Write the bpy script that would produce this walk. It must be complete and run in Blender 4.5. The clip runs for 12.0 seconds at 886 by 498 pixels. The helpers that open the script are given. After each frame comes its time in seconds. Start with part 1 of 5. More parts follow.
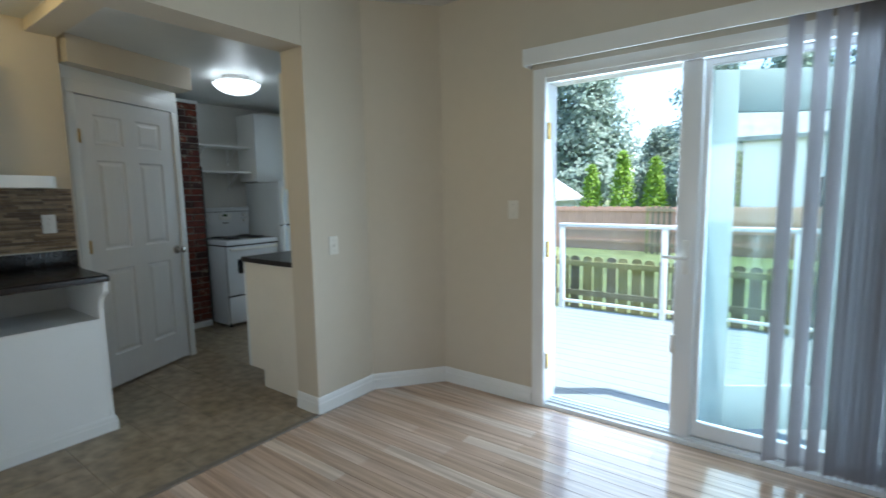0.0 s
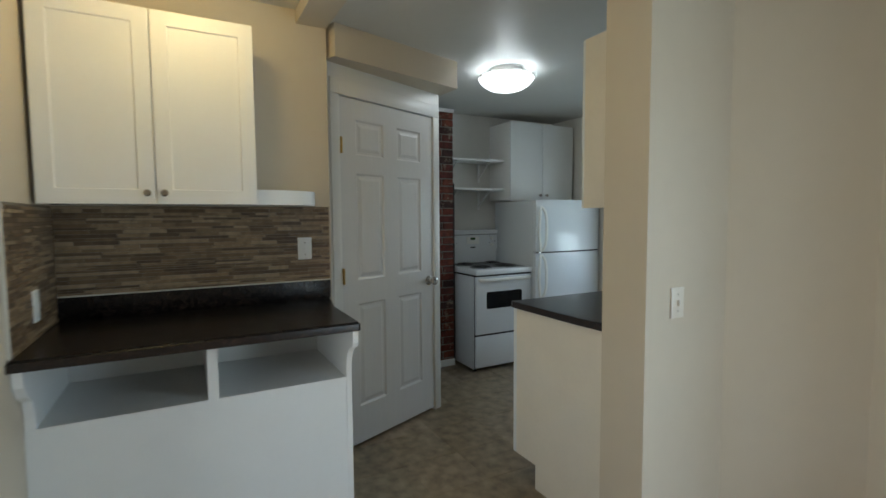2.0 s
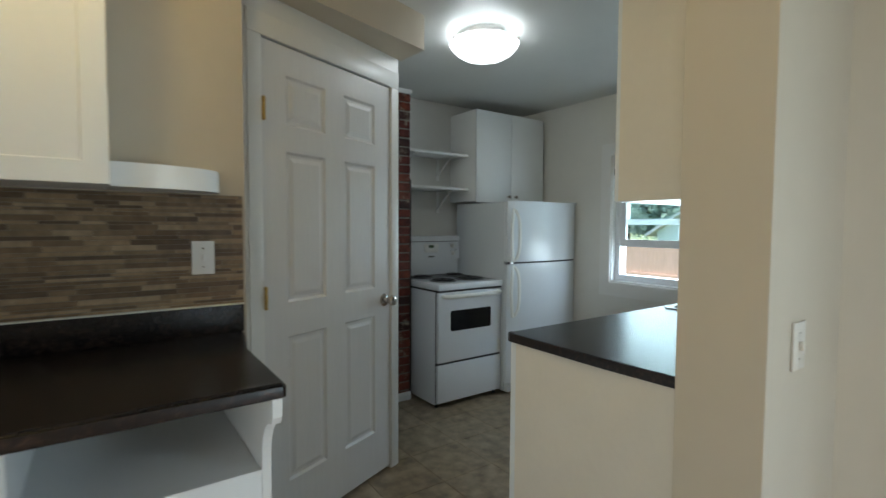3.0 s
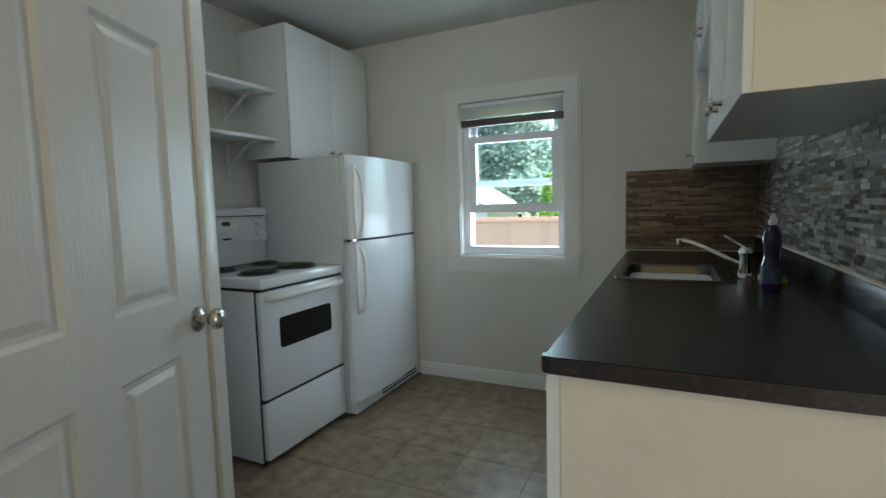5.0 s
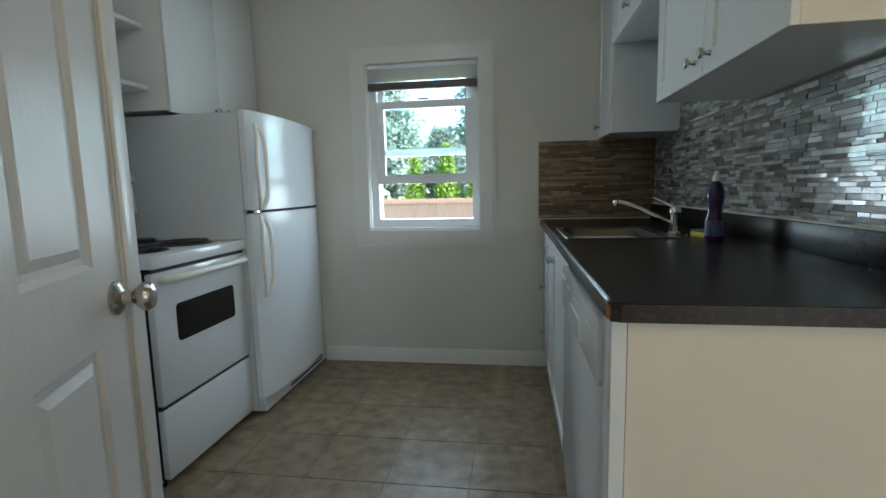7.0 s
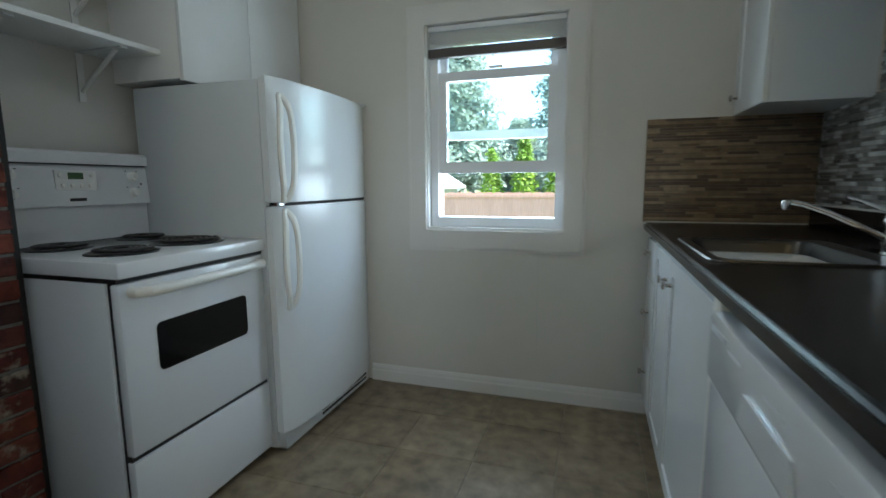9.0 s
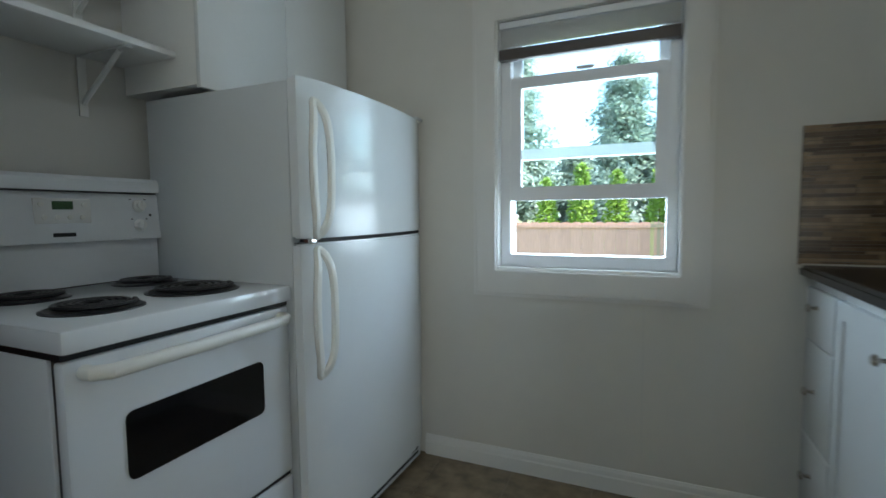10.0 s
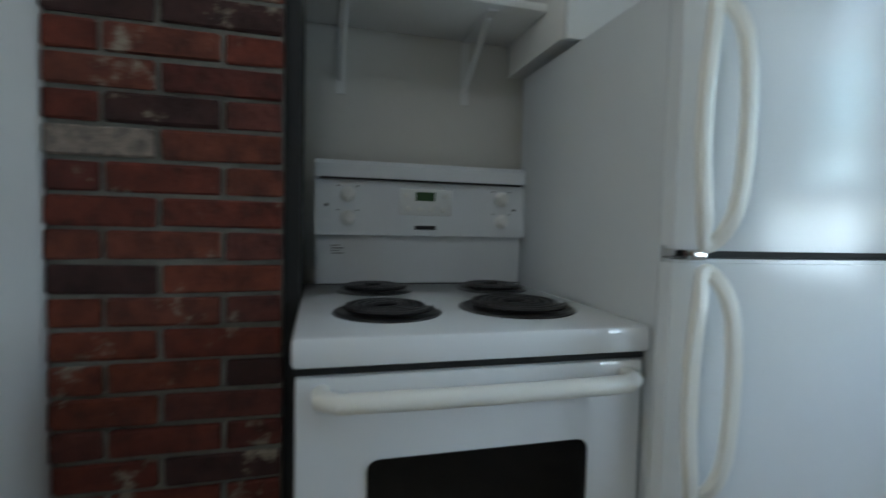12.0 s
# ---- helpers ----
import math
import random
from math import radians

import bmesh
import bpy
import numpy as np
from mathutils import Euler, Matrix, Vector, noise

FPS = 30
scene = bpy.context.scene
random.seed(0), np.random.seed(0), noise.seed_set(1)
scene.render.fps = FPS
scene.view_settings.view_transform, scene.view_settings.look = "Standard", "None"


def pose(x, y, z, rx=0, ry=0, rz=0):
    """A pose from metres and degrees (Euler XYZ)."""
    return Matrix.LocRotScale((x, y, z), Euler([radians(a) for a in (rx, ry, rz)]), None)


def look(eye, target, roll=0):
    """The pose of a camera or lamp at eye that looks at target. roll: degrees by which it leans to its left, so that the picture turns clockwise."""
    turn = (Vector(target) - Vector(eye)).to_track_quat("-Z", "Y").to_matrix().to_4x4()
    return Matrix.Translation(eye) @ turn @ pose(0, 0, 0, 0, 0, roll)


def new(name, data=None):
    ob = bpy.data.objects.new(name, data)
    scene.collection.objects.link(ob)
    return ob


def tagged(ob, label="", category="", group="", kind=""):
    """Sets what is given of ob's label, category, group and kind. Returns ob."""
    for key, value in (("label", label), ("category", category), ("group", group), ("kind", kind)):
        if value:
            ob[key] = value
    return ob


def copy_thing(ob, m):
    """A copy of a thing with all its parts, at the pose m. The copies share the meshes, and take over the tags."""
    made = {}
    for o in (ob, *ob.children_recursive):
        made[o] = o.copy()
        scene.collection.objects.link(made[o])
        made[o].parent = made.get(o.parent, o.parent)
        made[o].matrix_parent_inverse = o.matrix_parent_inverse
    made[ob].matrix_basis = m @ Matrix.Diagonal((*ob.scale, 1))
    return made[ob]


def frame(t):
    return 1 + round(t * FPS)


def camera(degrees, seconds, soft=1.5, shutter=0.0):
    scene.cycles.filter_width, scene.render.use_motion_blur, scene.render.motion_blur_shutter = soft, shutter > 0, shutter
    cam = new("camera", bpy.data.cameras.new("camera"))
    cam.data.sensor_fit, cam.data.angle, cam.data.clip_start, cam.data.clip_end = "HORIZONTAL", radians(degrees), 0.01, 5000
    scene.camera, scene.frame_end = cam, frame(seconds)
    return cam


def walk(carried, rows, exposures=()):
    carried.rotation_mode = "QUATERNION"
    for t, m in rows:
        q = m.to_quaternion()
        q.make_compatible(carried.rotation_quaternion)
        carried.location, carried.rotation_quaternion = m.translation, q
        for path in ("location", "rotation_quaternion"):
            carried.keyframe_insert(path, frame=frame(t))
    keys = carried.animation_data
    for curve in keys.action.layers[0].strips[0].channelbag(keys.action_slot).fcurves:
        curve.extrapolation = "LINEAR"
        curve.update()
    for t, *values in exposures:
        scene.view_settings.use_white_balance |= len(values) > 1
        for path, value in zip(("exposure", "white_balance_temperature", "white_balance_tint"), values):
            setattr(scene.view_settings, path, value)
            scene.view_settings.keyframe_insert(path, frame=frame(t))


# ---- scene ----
cam = camera(85.8, 12.0, soft=1.5, shutter=0.5)
PATH = [
    (0, (0.066, 0.765, 1.378), (-1.116, 2.362, 1.145), -1.0),
    (0.5, (-0.185, 0.764, 1.388), (-1.569, 2.193, 1.182), -2.7),
    (1, (-0.486, 0.845, 1.386), (-2.14, 1.956, 1.214), -2.2),
    (1.5, (-0.795, 0.989, 1.381), (-2.569, 1.905, 1.248), -1.1),
    (2, (-1.137, 1.151, 1.39), (-2.893, 2.099, 1.255), -0.4),
    (2.5, (-1.505, 1.315, 1.375), (-3.224, 2.33, 1.263), -0.1),
    (3, (-1.861, 1.418, 1.344), (-3.486, 2.58, 1.246), 0.3),
    (3.5, (-2.177, 1.485, 1.304), (-3.626, 2.857, 1.172), -0.8),
    (5.1, (-2.995, 1.779, 1.229), (-3.80, 3.60, 1.05), -1.6),
    (5.5, (-3.119, 1.787, 1.209), (-3.747, 3.676, 1.014), -1.9),
    (6, (-3.237, 1.795, 1.185), (-3.658, 3.735, 0.942), -1.3),
    (6.5, (-3.326, 1.797, 1.161), (-3.604, 3.762, 0.917), -1.0),
    (8.5, (-3.353, 2.196, 1.132), (-3.845, 4.112, 0.839), -1.6),
    (9, (-3.403, 2.415, 1.131), (-4.0, 4.304, 0.857), -0.4),
    (9.5, (-3.51, 2.65, 1.152), (-4.189, 4.524, 0.988), -0.4),
    (10, (-3.644, 2.861, 1.131), (-4.442, 4.689, 0.982), -0.6),
    (10.5, (-3.763, 3.048, 1.123), (-4.738, 4.785, 0.943), -1.0),
    (11, (-3.892, 3.226, 1.114), (-5.202, 4.729, 0.955), -2.0),
    (11.5, (-3.939, 3.364, 1.123), (-5.63, 4.428, 1.027), -0.1),
    (12, (-3.918, 3.408, 1.095), (-5.848, 3.921, 0.985), 1.4),
]
EXPOSURES = [(0, 1.88, 5750, 6), (1.5, 2.04, 6100, 7), (3.5, 2.33, 6200, 7), (6.5, 2.4, 6150, 7), (9.5, 2.45, 6050, 7), (10.5, 2.10, 5980, 7), (11, 2.02, 5900, 7), (11.5, 2.02, 5900, 7), (12, 2.35, 6000, 8)]
walk(cam, [(t, look(eye, target, roll)) for t, eye, target, roll in PATH], EXPOSURES)

DOOR_WATTS, WINDOW_WATTS, SOUTH_FILL_WATTS, KITCHEN_WATTS, NOOK_WATTS, KITCHEN_GLOW, NOOK_GLOW = 11.8, 2.3, 8.2, 0.62, 1.5, 0.5, 0.45
# ---- sky, sun and lamps ----
world = bpy.data.worlds.new("sky")
scene.world = world
world.use_nodes = True
wn = world.node_tree
sky = wn.nodes.new("ShaderNodeTexSky")
sky.sky_type = "NISHITA"
sky.sun_disc = False
sky.sun_elevation = radians(58)
sky.sun_rotation = radians(95)
wn.links.new(sky.outputs[0], wn.nodes["Background"].inputs[0])
wn.nodes["Background"].inputs[1].default_value = 0.15

sun = new("sun", bpy.data.lights.new("sun", "SUN"))
sun.data.energy, sun.data.angle, sun.data.color = 3.4, radians(0.5), (1.0, 0.95, 0.86)
sun.matrix_world = look((10.0, -0.9, 16.1), (0, 0, 0))


def area_lamp(name, eye, target, w, h, watts, colour):
    ob = new(name, bpy.data.lights.new(name, "AREA"))
    ob.data.shape, ob.data.size, ob.data.size_y = "RECTANGLE", w, h
    ob.data.energy, ob.data.color = watts, colour
    ob.matrix_world = look(eye, target)
    return ob


def bulb(name, at, watts, colour, radius):
    ob = new(name, bpy.data.lights.new(name, "POINT"))
    ob.data.energy, ob.data.color, ob.data.shadow_soft_size = watts, colour, radius
    ob.location = at
    return ob


area_lamp("daylight_patio_door", (-0.365, 3.66, 1.1), (-0.365, 0, 0.6), 1.5, 1.9, DOOR_WATTS, (0.74, 0.9, 1.0))
area_lamp("daylight_kitchen_window", (-3.885, 4.97, 1.35), (-3.885, 0, 0.9), 0.6, 0.8, WINDOW_WATTS, (0.74, 0.9, 1.0))
# Unseen fill lamp, added to brighten surfaces that face south and east.
area_lamp("south_fill_lamp", (-0.3, -2.24, 1.45), (-0.6, 2.0, 1.1), 2.2, 1.2, SOUTH_FILL_WATTS, (1.0, 0.97, 0.95))
bulb("kitchen_bulb", (-3.94, 3.18, 2.31), KITCHEN_WATTS, (0.93, 0.98, 1.0), 0.06)
bulb("nook_bulb", (-3.0, 1.2, 2.33), NOOK_WATTS, (1.0, 0.78, 0.38), 0.06)


# ---- materials ----
def mat(name, base, rough=0.5, metal=0.0, var=0.08, scale=6.0, bump=0.05, bump_scale=180.0, per_object=0.0, emit=0.0, coat=0.0, stretch=None, spec=0.5):
    """A principled surface with colour variation at two scales and a fine relief."""
    m = bpy.data.materials.new(name)
    m.use_nodes = True
    nt = m.node_tree
    n, l = nt.nodes, nt.links
    b = n["Principled BSDF"]
    b.inputs["Roughness"].default_value = rough
    b.inputs["Metallic"].default_value = metal
    b.inputs["Specular IOR Level"].default_value = spec
    b.inputs["Coat Weight"].default_value = coat
    tc = n.new("ShaderNodeTexCoord")
    mp = n.new("ShaderNodeMapping")
    l.new(tc.outputs["Object"], mp.inputs[0])
    if stretch:
        mp.inputs["Scale"].default_value = stretch
    big, small = n.new("ShaderNodeTexNoise"), n.new("ShaderNodeTexNoise")
    big.inputs["Scale"].default_value, small.inputs["Scale"].default_value = scale, scale * 9
    big.inputs["Detail"].default_value = small.inputs["Detail"].default_value = 4
    for t in (big, small):
        l.new(mp.outputs[0], t.inputs["Vector"])
    mix = n.new("ShaderNodeMath")
    mix.operation = "MULTIPLY_ADD"
    l.new(small.outputs[0], mix.inputs[0])
    mix.inputs[1].default_value = 0.5
    l.new(big.outputs[0], mix.inputs[2])
    ramp = n.new("ShaderNodeValToRGB")
    lo, hi = ramp.color_ramp.elements
    lo.position, hi.position = 0.45, 1.05
    lo.color = (*[c * (1 - var) for c in base], 1)
    hi.color = (*[min(1, c * (1 + var)) for c in base], 1)
    l.new(mix.outputs[0], ramp.inputs[0])
    out = ramp.outputs[0]
    if per_object:
        info = n.new("ShaderNodeObjectInfo")
        mr = n.new("ShaderNodeMapRange")
        mr.inputs["To Min"].default_value, mr.inputs["To Max"].default_value = 1 - per_object, 1 + per_object
        l.new(info.outputs["Random"], mr.inputs["Value"])
        hsv = n.new("ShaderNodeHueSaturation")
        l.new(mr.outputs[0], hsv.inputs["Value"])
        l.new(out, hsv.inputs["Color"])
        out = hsv.outputs[0]
    l.new(out, b.inputs["Base Color"])
    if bump:
        nb = n.new("ShaderNodeTexNoise")
        nb.inputs["Scale"].default_value = bump_scale
        nb.inputs["Detail"].default_value = 3
        l.new(mp.outputs[0], nb.inputs["Vector"])
        bp = n.new("ShaderNodeBump")
        bp.inputs["Strength"].default_value = bump
        bp.inputs["Distance"].default_value = 0.004
        l.new(nb.outputs[0], bp.inputs["Height"])
        l.new(bp.outputs[0], b.inputs["Normal"])
    if emit:
        b.inputs["Emission Color"].default_value = (*base, 1)
        b.inputs["Emission Strength"].default_value = emit
    return m


def palette(name, colours, rough, bump=0.1, bump_scale=90, coat=0.0, grain=None, island=False, weight=0.25, rough_span=0.0, smear=None):
    """A surface whose pieces each take one of the colours, with grain over them."""
    m = mat(name, (0.5, 0.5, 0.5), rough, bump=bump, bump_scale=bump_scale, coat=coat)
    n, l = m.node_tree.nodes, m.node_tree.links
    b = n["Principled BSDF"]
    src = n.new("ShaderNodeNewGeometry" if island else "ShaderNodeObjectInfo")
    ramp = n.new("ShaderNodeValToRGB")
    ramp.color_ramp.interpolation = "CONSTANT"
    while len(ramp.color_ramp.elements) < len(colours):
        ramp.color_ramp.elements.new(0.5)
    for i, (e, c) in enumerate(zip(ramp.color_ramp.elements, colours)):
        e.position, e.color = i / len(colours), (*c, 1)
    l.new(src.outputs["Random Per Island" if island else "Random"], ramp.inputs[0])
    mp, nz = n.new("ShaderNodeMapping"), n.new("ShaderNodeTexNoise")
    mp.inputs["Scale"].default_value = grain or (14, 14, 14)
    nz.inputs["Scale"].default_value, nz.inputs["Detail"].default_value = 1.0, 6
    l.new(n.new("ShaderNodeNewGeometry").outputs["Position"], mp.inputs[0])
    l.new(mp.outputs[0], nz.inputs["Vector"])
    mr = n.new("ShaderNodeMapRange")
    mr.inputs["From Min"].default_value, mr.inputs["From Max"].default_value = 0.3, 0.7
    mr.inputs["To Min"].default_value, mr.inputs["To Max"].default_value = 1 - weight, 1 + weight
    l.new(nz.outputs[0], mr.inputs["Value"])
    hsv = n.new("ShaderNodeHueSaturation")
    l.new(ramp.outputs[0], hsv.inputs["Color"])
    l.new(mr.outputs[0], hsv.inputs["Value"])
    out = hsv.outputs[0]
    if smear:
        blot, cut, mx = n.new("ShaderNodeTexNoise"), n.new("ShaderNodeMapRange"), n.new("ShaderNodeMix")
        blot.inputs["Scale"].default_value, blot.inputs["Detail"].default_value, blot.inputs["Roughness"].default_value = 9.0, 8, 0.68
        l.new(n.new("ShaderNodeNewGeometry").outputs["Position"], blot.inputs["Vector"])
        cut.inputs["From Min"].default_value, cut.inputs["From Max"].default_value = 0.585, 0.66
        l.new(blot.outputs[0], cut.inputs["Value"])
        mx.data_type = "RGBA"
        l.new(cut.outputs[0], mx.inputs["Factor"])
        l.new(out, mx.inputs["A"])
        mx.inputs["B"].default_value = (*smear, 1)
        out = mx.outputs["Result"]
    if rough_span:
        wn_ = n.new("ShaderNodeTexWhiteNoise")
        wn_.noise_dimensions = "1D"
        l.new(src.outputs["Random Per Island" if island else "Random"], wn_.inputs["W"])
        rr = n.new("ShaderNodeMapRange")
        rr.inputs["To Min"].default_value, rr.inputs["To Max"].default_value = rough, rough + rough_span
        l.new(wn_.outputs["Value"], rr.inputs["Value"])
        l.new(rr.outputs[0], b.inputs["Roughness"])
    l.new(out, b.inputs["Base Color"])
    return m


def speckle(m, dark, light, scale, lo, hi):
    """Blotches of a lighter colour over a dark laminate."""
    n, l = m.node_tree.nodes, m.node_tree.links
    tc, nz, cut, mx = n.new("ShaderNodeTexCoord"), n.new("ShaderNodeTexNoise"), n.new("ShaderNodeMapRange"), n.new("ShaderNodeMix")
    nz.inputs["Scale"].default_value, nz.inputs["Detail"].default_value, nz.inputs["Roughness"].default_value = scale, 6, 0.7
    l.new(tc.outputs["Object"], nz.inputs["Vector"])
    cut.inputs["From Min"].default_value, cut.inputs["From Max"].default_value = lo, hi
    l.new(nz.outputs[0], cut.inputs["Value"])
    mx.data_type = "RGBA"
    l.new(cut.outputs[0], mx.inputs["Factor"])
    mx.inputs["A"].default_value, mx.inputs["B"].default_value = (*dark, 1), (*light, 1)
    l.new(mx.outputs["Result"], n["Principled BSDF"].inputs["Base Color"])


def glass(name, colour=(0.93, 0.98, 0.97), gloss=0.02):
    """Clear pane: mostly see-through, with a weak mirror that grows at grazing angles."""
    m = bpy.data.materials.new(name)
    m.use_nodes = True
    n, l = m.node_tree.nodes, m.node_tree.links
    n.remove(n["Principled BSDF"])
    tr, gl, fr, mx = n.new("ShaderNodeBsdfTransparent"), n.new("ShaderNodeBsdfGlossy"), n.new("ShaderNodeFresnel"), n.new("ShaderNodeMixShader")
    tr.inputs[0].default_value = (*colour, 1)
    gl.inputs["Roughness"].default_value = gloss
    fr.inputs["IOR"].default_value = 1.45
    l.new(fr.outputs[0], mx.inputs[0])
    l.new(tr.outputs[0], mx.inputs[1])
    l.new(gl.outputs[0], mx.inputs[2])
    l.new(mx.outputs[0], n["Material Output"].inputs[0])
    return m


def translucent_leaf(m, share=0.5):
    """Lets part of the light through a leaf, in the leaf's own colour."""
    n, l = m.node_tree.nodes, m.node_tree.links
    b = n["Principled BSDF"]
    tr, mx = n.new("ShaderNodeBsdfTranslucent"), n.new("ShaderNodeMixShader")
    l.new(b.inputs["Base Color"].links[0].from_socket, tr.inputs[0])
    mx.inputs[0].default_value = share
    l.new(b.outputs[0], mx.inputs[1])
    l.new(tr.outputs[0], mx.inputs[2])
    l.new(mx.outputs[0], n["Material Output"].inputs[0])


BROWNS = [(0.17, 0.11, 0.062), (0.27, 0.19, 0.112), (0.10, 0.066, 0.04), (0.21, 0.145, 0.085), (0.33, 0.245, 0.155), (0.13, 0.085, 0.05)]
GREYS = [(0.24, 0.24, 0.222), (0.40, 0.395, 0.37), (0.14, 0.14, 0.126), (0.32, 0.314, 0.295), (0.52, 0.52, 0.50), (0.18, 0.178, 0.16)]

